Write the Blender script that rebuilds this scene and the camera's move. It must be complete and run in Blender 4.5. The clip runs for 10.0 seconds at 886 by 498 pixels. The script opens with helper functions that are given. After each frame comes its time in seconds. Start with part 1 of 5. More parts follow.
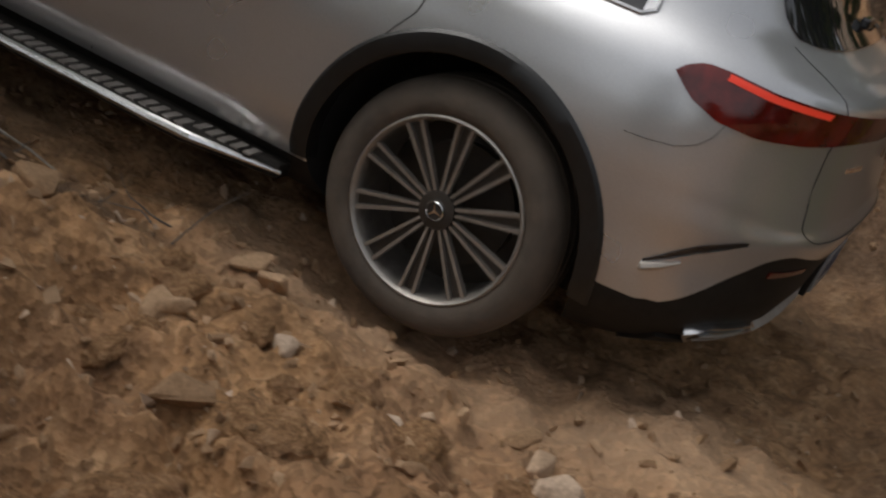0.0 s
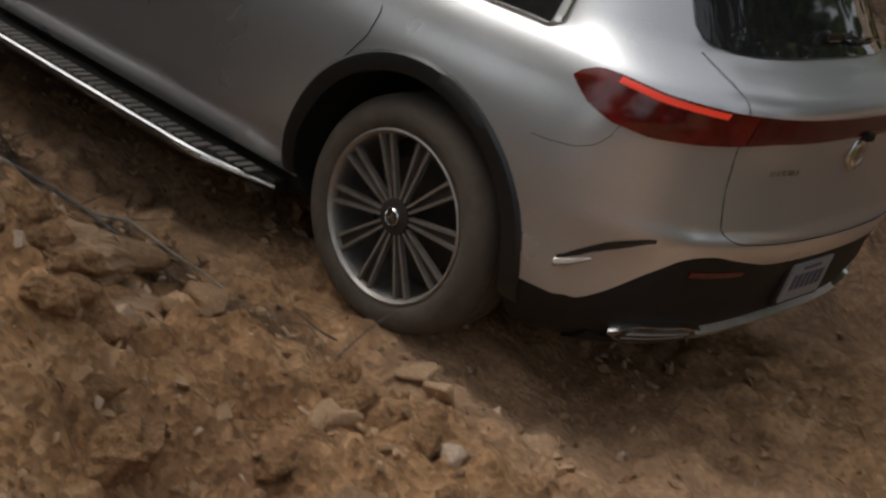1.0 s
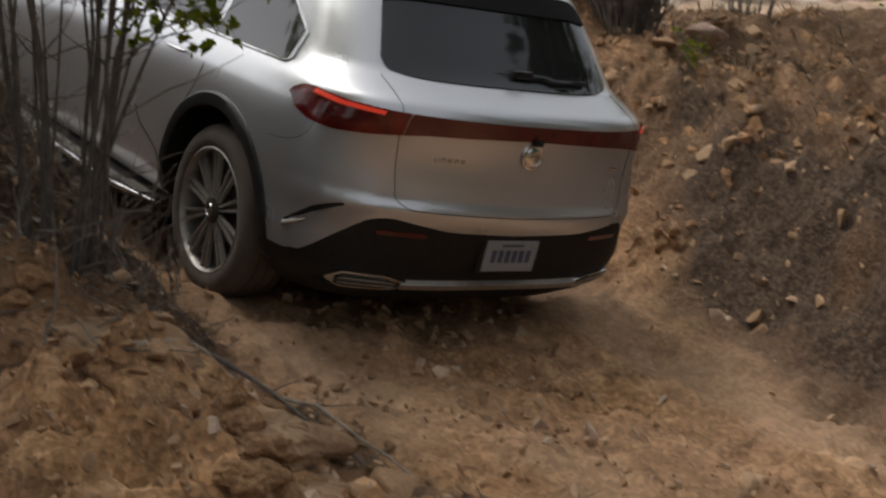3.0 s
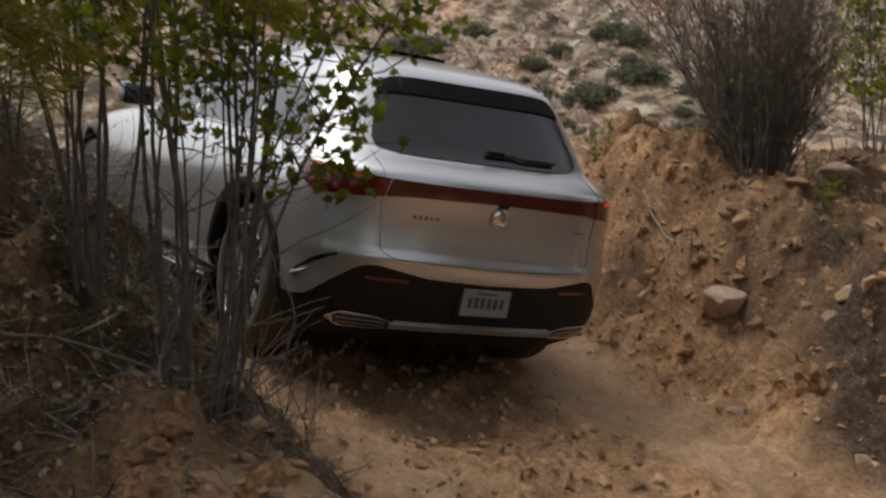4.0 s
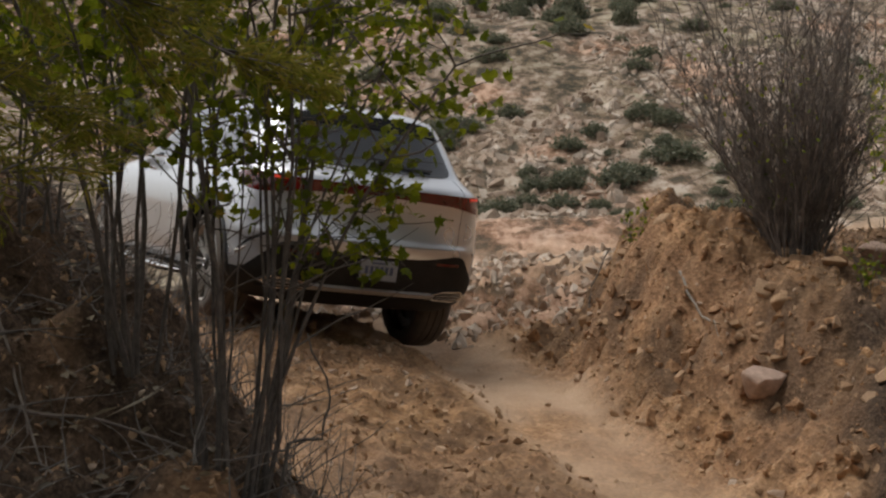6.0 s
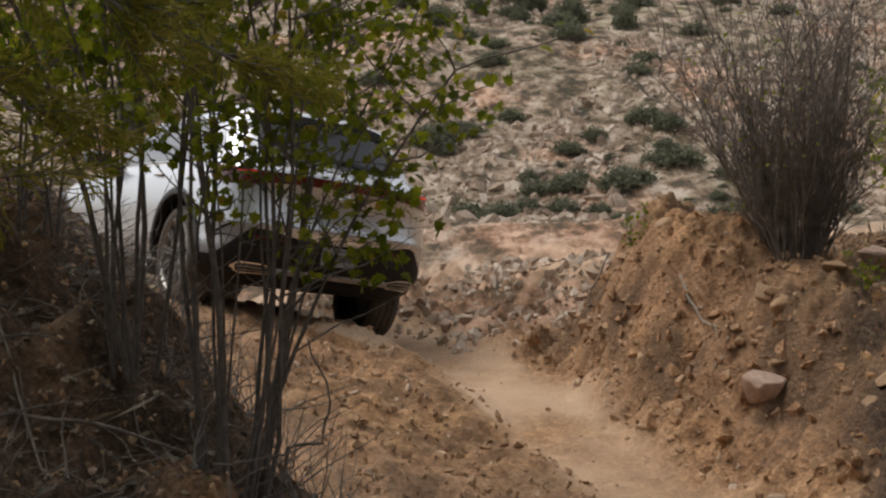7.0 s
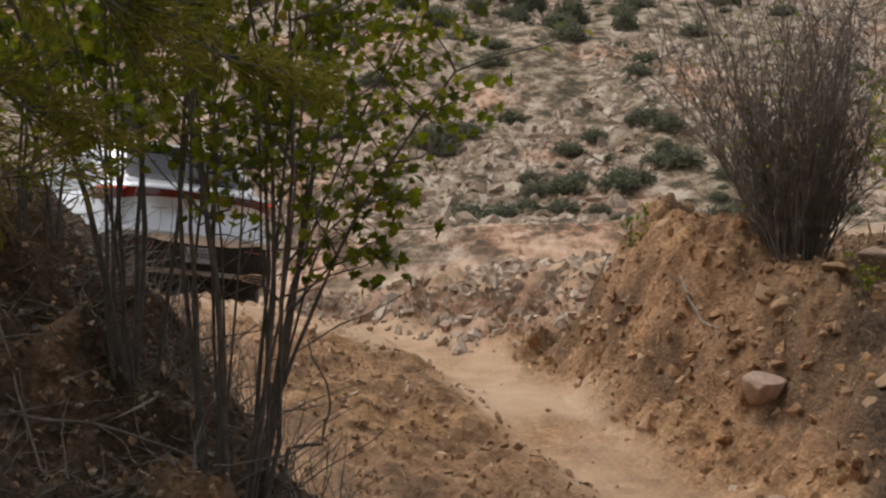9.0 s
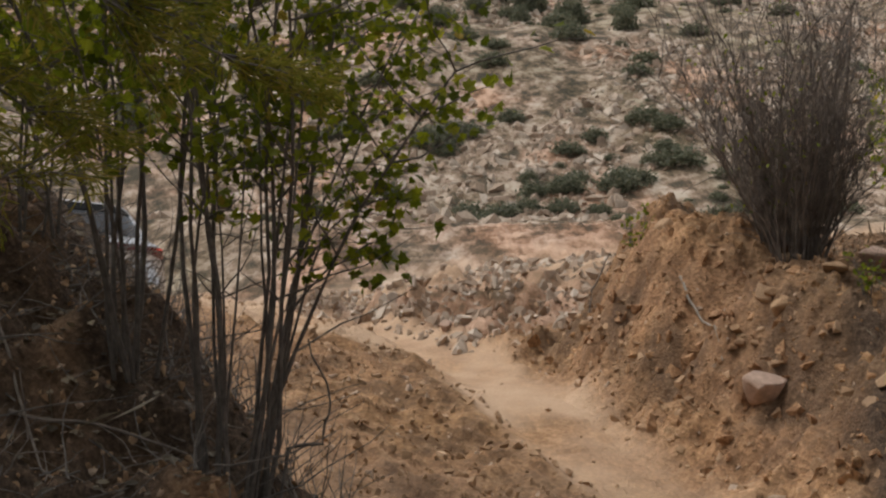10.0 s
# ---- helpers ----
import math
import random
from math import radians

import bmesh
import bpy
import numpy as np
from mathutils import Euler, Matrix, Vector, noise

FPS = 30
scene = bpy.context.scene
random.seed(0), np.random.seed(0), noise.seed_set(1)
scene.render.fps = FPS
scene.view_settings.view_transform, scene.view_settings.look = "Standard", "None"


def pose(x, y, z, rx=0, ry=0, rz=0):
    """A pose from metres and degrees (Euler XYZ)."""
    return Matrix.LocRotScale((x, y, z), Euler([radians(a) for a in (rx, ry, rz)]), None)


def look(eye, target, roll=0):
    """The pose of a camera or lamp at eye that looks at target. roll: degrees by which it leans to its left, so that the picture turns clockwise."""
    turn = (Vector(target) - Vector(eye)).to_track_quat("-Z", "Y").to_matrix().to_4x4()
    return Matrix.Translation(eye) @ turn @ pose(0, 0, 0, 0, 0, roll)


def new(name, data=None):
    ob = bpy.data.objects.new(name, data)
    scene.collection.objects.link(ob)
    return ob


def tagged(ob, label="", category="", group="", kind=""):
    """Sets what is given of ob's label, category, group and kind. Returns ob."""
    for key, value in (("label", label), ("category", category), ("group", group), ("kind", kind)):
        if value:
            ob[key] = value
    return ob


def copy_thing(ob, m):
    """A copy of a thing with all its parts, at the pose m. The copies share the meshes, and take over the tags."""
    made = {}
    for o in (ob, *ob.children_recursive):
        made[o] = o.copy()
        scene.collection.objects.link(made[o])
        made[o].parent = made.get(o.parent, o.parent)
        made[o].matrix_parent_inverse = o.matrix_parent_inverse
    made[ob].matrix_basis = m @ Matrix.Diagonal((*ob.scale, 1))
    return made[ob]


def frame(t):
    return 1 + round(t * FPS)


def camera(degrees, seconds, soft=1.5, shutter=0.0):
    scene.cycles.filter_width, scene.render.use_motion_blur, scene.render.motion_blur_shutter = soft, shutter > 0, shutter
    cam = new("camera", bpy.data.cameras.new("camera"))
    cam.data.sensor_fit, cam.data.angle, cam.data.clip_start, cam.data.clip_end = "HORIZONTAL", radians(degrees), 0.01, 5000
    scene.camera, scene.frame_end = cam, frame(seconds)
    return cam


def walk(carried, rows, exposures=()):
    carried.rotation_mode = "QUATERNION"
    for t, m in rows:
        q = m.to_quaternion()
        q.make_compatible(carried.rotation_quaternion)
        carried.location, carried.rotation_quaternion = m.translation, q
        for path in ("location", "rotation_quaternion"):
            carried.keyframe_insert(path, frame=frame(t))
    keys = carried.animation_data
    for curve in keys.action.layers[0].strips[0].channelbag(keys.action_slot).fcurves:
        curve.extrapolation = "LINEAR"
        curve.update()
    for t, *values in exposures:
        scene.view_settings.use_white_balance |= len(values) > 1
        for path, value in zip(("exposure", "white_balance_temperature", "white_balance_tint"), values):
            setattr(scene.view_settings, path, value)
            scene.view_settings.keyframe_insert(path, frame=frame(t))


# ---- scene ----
# ---- the camera: it stands still and pans after the car ----
EYE = (0.0, 0.0, 2.0)
cam = camera(36.2, 10.0, soft=2.3, shutter=0.5)
walk(cam, [(t, pose(*EYE, rx, ry, rz)) for t, rx, ry, rz in (
    (0, 67.10, -8.95, -19.86), (0.5, 68.41, -5.64, -17.35), (1, 70.94, -4.34, -14.29), (1.5, 73.36, -3.66, -12.40),
    (2, 75.31, -3.15, -10.55), (2.2, 75.86, -3.00, -9.88), (3.3, 80.12, -1.00, -5.21), (3.5, 81.64, -0.55, -3.86),
    (4, 84.39, -0.15, -1.50), (4.5, 85.97, 0.10, -0.53), (5, 86.62, 0.0, -0.20), (5.5, 87.39, 0.0, -0.02),
    (7, 87.95, 0.0, 0.0), (7.5, 88.0, 0.0, 0.0), (10, 87.98, 0.0, 0.01))],
    exposures=((0, -0.72), (2.2, -0.58), (4, -0.70), (5.5, -0.76), (7, -0.62), (10, -0.62)))

# the car's way: seconds, place of the ground under the rear axle, heading, climb, lean
CAR_ROWS = (
    (0.0, 2.054, 4.034, 0.099, 131.8, 8.1, 5.4),
    (0.5, 1.850, 4.288, 0.153, 127.3, 8.9, 5.3),
    (1.0, 1.654, 4.546, 0.219, 124.0, 8.8, 4.4),
    (1.5, 1.454, 4.852, 0.262, 122.1, 8.6, 3.8),
    (2.0, 1.206, 5.257, 0.289, 120.6, 8.8, 4.2),
    (2.5, 0.854, 5.837, 0.346, 119.5, 8.3, 5.0),
    (3.0, 0.461, 6.509, 0.432, 118.7, 7.3, 5.8),
    (3.5, 0.110, 7.164, 0.534, 118.1, 6.1, 6.6),
    (4.0, -0.133, 7.716, 0.642, 117.4, 5.2, 7.2),
    (4.5, -0.314, 8.232, 0.746, 116.7, 4.0, 7.3),
    (5.0, -0.490, 8.883, 0.840, 115.9, 3.1, 6.5),
    (5.5, -0.732, 9.664, 0.954, 115.9, 3.1, 5.9),
    (6.0, -0.956, 10.248, 1.029, 117.3, 2.5, 6.3),
    (6.5, -1.151, 10.677, 1.054, 119.5, 1.2, 7.3),
    (7.0, -1.367, 11.062, 1.057, 121.5, -0.4, 8.0),
    (7.5, -1.659, 11.500, 1.101, 122.5, -2.2, 8.0),
    (8.0, -1.981, 11.984, 1.113, 123.2, -4.1, 7.6),
    (8.5, -2.318, 12.498, 1.023, 124.0, -5.9, 7.0),
    (9.0, -2.796, 13.076, 0.882, 125.2, -7.5, 6.5),
    (9.5, -3.487, 13.752, 0.662, 126.9, -8.9, 5.9),
    (10.0, -4.109, 14.485, 0.348, 128.9, -10.1, 5.1),
)


def car_pose(r):
    return pose(r[1], r[2], r[3], r[6], -r[5], r[4])


# ---- world and sun: a bright, hazy sky with a soft sun ----
world = bpy.data.worlds.new("sky")
scene.world = world
world.use_nodes = True
wn = world.node_tree
sky = wn.nodes.new("ShaderNodeTexSky")
sky.sky_type, sky.sun_disc = "NISHITA", False
sky.sun_elevation, sky.sun_rotation = radians(62), radians(-66)
sky.air_density, sky.dust_density = 1.0, 5.0
pale = wn.nodes.new("ShaderNodeHueSaturation")
pale.inputs["Saturation"].default_value = 0.22
wn.links.new(sky.outputs[0], pale.inputs["Color"])
wn.links.new(pale.outputs[0], wn.nodes["Background"].inputs[0])
wn.nodes["Background"].inputs[1].default_value = 0.27
sun_data = bpy.data.lights.new("sun", "SUN")
sun_data.energy, sun_data.angle, sun_data.color = 0.6, radians(40), (1, 0.95, 0.88)
sun = new("sun", sun_data)
az, el = radians(-66), radians(62)
sun.matrix_world = look((math.sin(az) * math.cos(el) * 60, math.cos(az) * math.cos(el) * 60, math.sin(el) * 60), (0, 0, 0))


# ---- materials ----
def material(name):
    m = bpy.data.materials.new(name)
    m.use_nodes = True
    nt = m.node_tree
    return m, nt, nt.nodes["Principled BSDF"]


def node(nt, kind, **kw):
    n = nt.nodes.new(kind)
    for k, v in kw.items():
        n.inputs[k.replace("_", " ")].default_value = v
    return n


def ramp(nt, source, stops):
    n = nt.nodes.new("ShaderNodeValToRGB")
    while len(n.color_ramp.elements) < len(stops):
        n.color_ramp.elements.new(0.5)
    for e, (at, col) in zip(n.color_ramp.elements, stops):
        e.position, e.color = at, (*col, 1) if len(col) == 3 else col
    nt.links.new(source, n.inputs[0])
    return n.outputs[0]


def mix(nt, kind, fac, a, b):
    n = nt.nodes.new("ShaderNodeMixRGB")
    n.blend_type = kind
    for sock, v in zip(n.inputs, (fac, a, b)):
        if hasattr(v, "is_output"):
            nt.links.new(v, sock)
        else:
            sock.default_value = v if not isinstance(v, tuple) else (*v, 1)
    return n.outputs[0]


def place_of(nt, kind="Object"):
    return nt.nodes.new("ShaderNodeTexCoord").outputs[kind]


def noise_of(nt, scale, detail=4, rough=0.55, where=None, out="Fac"):
    n = node(nt, "ShaderNodeTexNoise", Scale=scale, Detail=detail, Roughness=rough)
    nt.links.new(where or place_of(nt), n.inputs["Vector"])
    return n.outputs[out]


def bump(nt, b, height, strength, distance):
    n = node(nt, "ShaderNodeBump", Strength=strength, Distance=distance)
    nt.links.new(height, n.inputs["Height"])
    nt.links.new(n.outputs[0], b.inputs["Normal"])


def plain(name, col, rough=0.5, metal=0.0, var=0.25, scale=30, bumps=0.0, coat=0.0, dust=0.0):
    """A surface with fine mottling, and an even film of dust if asked for."""
    m, nt, b = material(name)
    where = place_of(nt)
    dark = tuple(c * (1 - var) for c in col)
    lite = tuple(min(1, c * (1 + var)) for c in col)
    c = ramp(nt, noise_of(nt, scale, 5, 0.6, where), ((0.3, dark), (0.7, lite)))
    if dust:
        c = mix(nt, "MIX", ramp(nt, noise_of(nt, 6, 6, 0.7, where), ((0.35, (dust * .4,) * 3), (0.75, (dust,) * 3))), c, (0.30, 0.225, 0.16))
    nt.links.new(c, b.inputs["Base Color"])
    b.inputs["Roughness"].default_value = rough
    b.inputs["Metallic"].default_value = metal
    b.inputs["Coat Weight"].default_value = coat
    b.inputs["Coat Roughness"].default_value = 0.06
    if bumps:
        bump(nt, b, noise_of(nt, scale * 2, 6, 0.65, where), bumps, 0.01)
    return m


def soil_material():
    m, nt, b = material("soil")
    where = place_of(nt)
    broad = noise_of(nt, 0.9, 4, 0.55, where)
    mid = noise_of(nt, 7, 6, 0.65, where)
    fine = noise_of(nt, 60, 5, 0.7, where)
    c = ramp(nt, mid, ((0.34, (0.225, 0.130, 0.066)), (0.5, (0.40, 0.232, 0.115)), (0.66, (0.55, 0.355, 0.20))))
    c = mix(nt, "MIX", ramp(nt, broad, ((0.42, (0, 0, 0)), (0.62, (.55, .55, .55)))), c, (0.34, 0.20, 0.12))
    c = mix(nt, "MULTIPLY", 1.0, c, ramp(nt, noise_of(nt, 2.3, 5, 0.65, where), ((0.36, (0.80, 0.77, 0.75)), (0.5, (0.98, 0.98, 0.98)), (0.66, (1.12, 1.11, 1.1)))))
    grit = nt.nodes.new("ShaderNodeTexVoronoi")
    grit.inputs["Scale"].default_value = 45
    nt.links.new(where, grit.inputs["Vector"])
    g = ramp(nt, grit.outputs["Color"], ((0.25, (.55, .5, .45)), (0.8, (1.35, 1.3, 1.25))))
    c = mix(nt, "MULTIPLY", 0.6, c, g)
    att = nt.nodes.new("ShaderNodeAttribute")
    att.attribute_name = "dust"
    dusty = ramp(nt, fine, ((0.3, (0.49, 0.33, 0.21)), (0.7, (0.62, 0.44, 0.295))))
    strata = nt.nodes.new("ShaderNodeMapping")
    strata.inputs["Scale"].default_value = (0.9, 0.26, 1.3)
    nt.links.new(where, strata.inputs["Vector"])
    pale_rock = ramp(nt, noise_of(nt, 1.6, 9, 0.72, strata.outputs[0]), ((0.40, (0.080, 0.070, 0.048)), (0.46, (0.19, 0.14, 0.095)), (0.50, (0.31, 0.225, 0.16)), (0.54, (0.44, 0.345, 0.27)), (0.61, (0.62, 0.53, 0.44))))
    tint = ramp(nt, noise_of(nt, 0.22, 4, 0.6, strata.outputs[0]), ((0.38, (0.56, 0.56, 0.48)), (0.5, (0.76, 0.735, 0.70)), (0.60, (0.86, 0.67, 0.56))))
    pale_rock = mix(nt, "MULTIPLY", 1.0, pale_rock, tint)
    far = nt.nodes.new("ShaderNodeAttribute")
    far.attribute_name = "rubble"
    c = mix(nt, "MIX", far.outputs["Fac"], c, pale_rock)
    c = mix(nt, "MIX", att.outputs["Fac"], c, dusty)
    # leaf litter colour, which also stands in for shade on the banks
    mulch_shade = nt.nodes.new("ShaderNodeAttribute")
    mulch_shade.attribute_name = "litter_shade"
    c = mix(nt, "MIX", mulch_shade.outputs["Fac"], c, ramp(nt, noise_of(nt, 30, 6, 0.75, where), ((0.3, (0.026, 0.018, 0.012)), (0.5, (0.080, 0.053, 0.035)), (0.70, (0.20, 0.135, 0.09)))))
    nt.links.new(c, b.inputs["Base Color"])
    b.inputs["Roughness"].default_value = 0.95
    b.inputs["Specular IOR Level"].default_value = 0.2
    h = mix(nt, "ADD", 0.5, fine, grit.outputs["Distance"])
    h = mix(nt, "ADD", 1.0, h, mid)
    bump(nt, b, h, 0.75, 0.022)
    return m


SOIL = soil_material()


def body_paint():
    m, nt, b = material("silver_paint")
    where = place_of(nt)
    flake = noise_of(nt, 260, 0, 0.5, where)
    c = ramp(nt, flake, ((0.3, (0.57, 0.577, 0.59)), (0.7, (0.61, 0.617, 0.63))))
    film = ramp(nt, noise_of(nt, 1.8, 2, 0.5, where), ((0.4, (0, 0, 0)), (0.8, (.22, .22, .22))))
    c = mix(nt, "MIX", film, c, (0.38, 0.33, 0.27))
    nt.links.new(c, b.inputs["Base Color"])
    b.inputs["Metallic"].default_value = 0.76
    nt.links.new(ramp(nt, noise_of(nt, 3, 2, 0.5, where), ((0.3, (.27,) * 3), (0.8, (.32,) * 3))), b.inputs["Roughness"])
    b.inputs["Coat Weight"].default_value = 0.9
    b.inputs["Coat Roughness"].default_value = 0.09
    return m


PAINT = body_paint()
BLACK = plain("black_plastic", (0.012, 0.011, 0.010), 0.6, var=0.3, dust=0.025)
BLACK.node_tree.nodes["Principled BSDF"].inputs["Specular IOR Level"].default_value = 0.22
ARCH = plain("satin_black", (0.011, 0.011, 0.011), 0.38, var=0.3)
WELL = plain("wheel_well_liner", (0.012, 0.011, 0.010), 0.9)
GLOSS = plain("gloss_black", (0.012, 0.012, 0.013), 0.12, coat=0.6)
CHROME = plain("chrome", (0.72, 0.72, 0.72), 0.16, 1.0, var=0.1, dust=0.14)
SATIN = plain("satin_metal", (0.50, 0.48, 0.45), 0.42, 0.6, var=0.15, dust=0.6)
RUBBER = plain("dusty_rubber", (0.034, 0.030, 0.027), 0.85, var=0.3, scale=18, dust=0.32, bumps=0.4)
RIM = plain("machined_alloy", (0.40, 0.385, 0.36), 0.5, 0.9, var=0.15, dust=0.25)
RIMDARK = plain("dark_alloy", (0.02, 0.019, 0.018), 0.5, 0.3, dust=0.12)
GLASS = plain("privacy_glass", (0.014, 0.014, 0.015), 0.05, coat=0.5, var=0.1)
REDLENS = plain("dark_red_lens", (0.085, 0.006, 0.0045), 0.12, coat=0.6, var=0.25, scale=14)
SEAM = plain("panel_gap", (0.02, 0.02, 0.02), 0.8)
PLATE = plain("plate_white", (0.23, 0.235, 0.245), 0.45, var=0.1)
MATT = plain("matt_black", (0.010, 0.010, 0.010), 0.7, var=0.2)
MATT.node_tree.nodes["Principled BSDF"].inputs["Specular IOR Level"].default_value = 0.15
INK = plain("plate_ink", (0.05, 0.06, 0.10), 0.5)


def lamp_glow():
    m, nt, b = material("lit_lamp_strip")
    b.inputs["Base Color"].default_value = (0.5, 0.03, 0.015, 1)
    b.inputs["Emission Color"].default_value = (1, 0.07, 0.03, 1)
    b.inputs["Emission Strength"].default_value = 0.45
    return m


GLOW = lamp_glow()
LENS = plain("red_lens", (0.115, 0.007, 0.005), 0.12, coat=0.5, var=0.6, scale=9)
TREAD = plain("tread_metal", (0.22, 0.21, 0.20), 0.5, 0.4, dust=0.2)


def part(name, bm, mat, parent=None, label=""):
    me = bpy.data.meshes.new(name)
    bm.normal_update()
    bm.to_mesh(me)
    bm.free()
    for m in mat if isinstance(mat, (list, tuple)) else (mat,):
        me.materials.append(m)
    ob = new(name, me)
    if parent is not None:
        ob.parent = parent
    if label:
        tagged(ob, label)
    return ob


def smooth(ob, angle=35):
    me = ob.data
    me.polygons.foreach_set("use_smooth", [True] * len(me.polygons))
    me.set_sharp_from_angle(angle=radians(angle))
    return ob


def box(bm, sx, sy, sz, m=None, bev=0.0):
    r = bmesh.ops.create_cube(bm, size=1, matrix=Matrix.Diagonal((sx, sy, sz, 1)))
    if bev:
        es = list({e for v in r["verts"] for e in v.link_edges})
        g = bmesh.ops.bevel(bm, geom=es, offset=bev, segments=2, affect="EDGES", profile=0.6)
        vs = list({v for f in g["faces"] for v in f.verts} | {v for v in r["verts"] if v.is_valid})
    else:
        vs = r["verts"]
    if m is not None:
        bmesh.ops.transform(bm, matrix=m, verts=[v for v in vs if v.is_valid])
    return bm


def lathe(bm, profile, seg=64):
    """Turns (radius, y) points round the y axis."""
    rings = []
    for i in range(seg):
        a = 2 * math.pi * i / seg
        rings.append([bm.verts.new((r * math.cos(a), y, r * math.sin(a))) for r, y in profile])
    for i in range(seg):
        a, b = rings[i], rings[(i + 1) % seg]
        for k in range(len(profile) - 1):
            bm.faces.new((a[k], a[k + 1], b[k + 1], b[k]))
    return bm


# ---- relief: a value noise for whole arrays ----
def lattice(ix, iy, seed):
    h = (ix.astype(np.int64) * 374761393 + iy.astype(np.int64) * 668265263 + seed * 982451653) & 0x7FFFFFFF
    h = ((h ^ (h >> 13)) * 1274126177) & 0x7FFFFFFF
    return ((h ^ (h >> 16)) & 0xFFFF) / 65535.0


def vnoise(x, y, seed):
    ix, iy = np.floor(x), np.floor(y)
    fx, fy = x - ix, y - iy
    fx, fy = fx * fx * (3 - 2 * fx), fy * fy * (3 - 2 * fy)
    a, b = lattice(ix, iy, seed), lattice(ix + 1, iy, seed)
    c, d = lattice(ix, iy + 1, seed), lattice(ix + 1, iy + 1, seed)
    return (a * (1 - fx) + b * fx) * (1 - fy) + (c * (1 - fx) + d * fx) * fy - 0.5


def fbm(x, y, size, seed, octaves=4, gain=0.5):
    out, amp = 0.0, 1.0
    for o in range(octaves):
        c, s = math.cos(o * 1.3 + seed), math.sin(o * 1.3 + seed)
        out = out + amp * vnoise((x * c - y * s) / size, (x * s + y * c) / size, seed + o)
        size, amp = size * 0.5, amp * gain
    return out


def step(x, a, b):
    t = np.clip((x - a) / (b - a), 0, 1)
    return t * t * (3 - 2 * t)


# ---- the ground: one sheet with the track, its banks and the hillside ----
def track_line():
    p = [(r[1], r[2], r[3]) for r in CAR_ROWS]
    back = Vector((0.66, -0.75, -0.105))
    first = [tuple(Vector(p[0]) + back * d) for d in (14, 9, 6, 4, 2.5, 1.2)]
    x, y, z = p[-1]
    last = [(x - 0.75 * d, y + 0.62 * d - 0.02 * d * d, z - 0.20 * d) for d in (1, 2, 3.5, 5, 8, 12)]
    return np.array(first + p + last), 6


TRACK, FIRST = track_line()
LEGS = np.linalg.norm(np.diff(TRACK[:, :2], axis=0), axis=1)
RUN = np.concatenate(([0], np.cumsum(LEGS)))
RUN = RUN - RUN[FIRST]


def along(x, y):
    """How far along the track, how far to its right, and the track's height there."""
    best = np.full(x.shape, 1e9)
    s, u, z = np.zeros(x.shape), np.zeros(x.shape), np.zeros(x.shape)
    for i in range(len(LEGS)):
        (ax, ay, az_), (bx, by, bz) = TRACK[i], TRACK[i + 1]
        dx, dy = (bx - ax) / LEGS[i], (by - ay) / LEGS[i]
        q = np.clip((x - ax) * dx + (y - ay) * dy, 0, LEGS[i])
        ox, oy = x - ax - q * dx, y - ay - q * dy
        d = np.hypot(ox, oy)
        m = d < best
        best = np.where(m, d, best)
        s = np.where(m, RUN[i] + q, s)
        u = np.where(m, np.sign(ox * dy - oy * dx) * d, u)
        z = np.where(m, az_ + (bz - az_) * q / LEGS[i], z)
    return s, u, z


def table(x, *pairs):
    return np.interp(x, [p[0] for p in pairs], [p[1] for p in pairs])


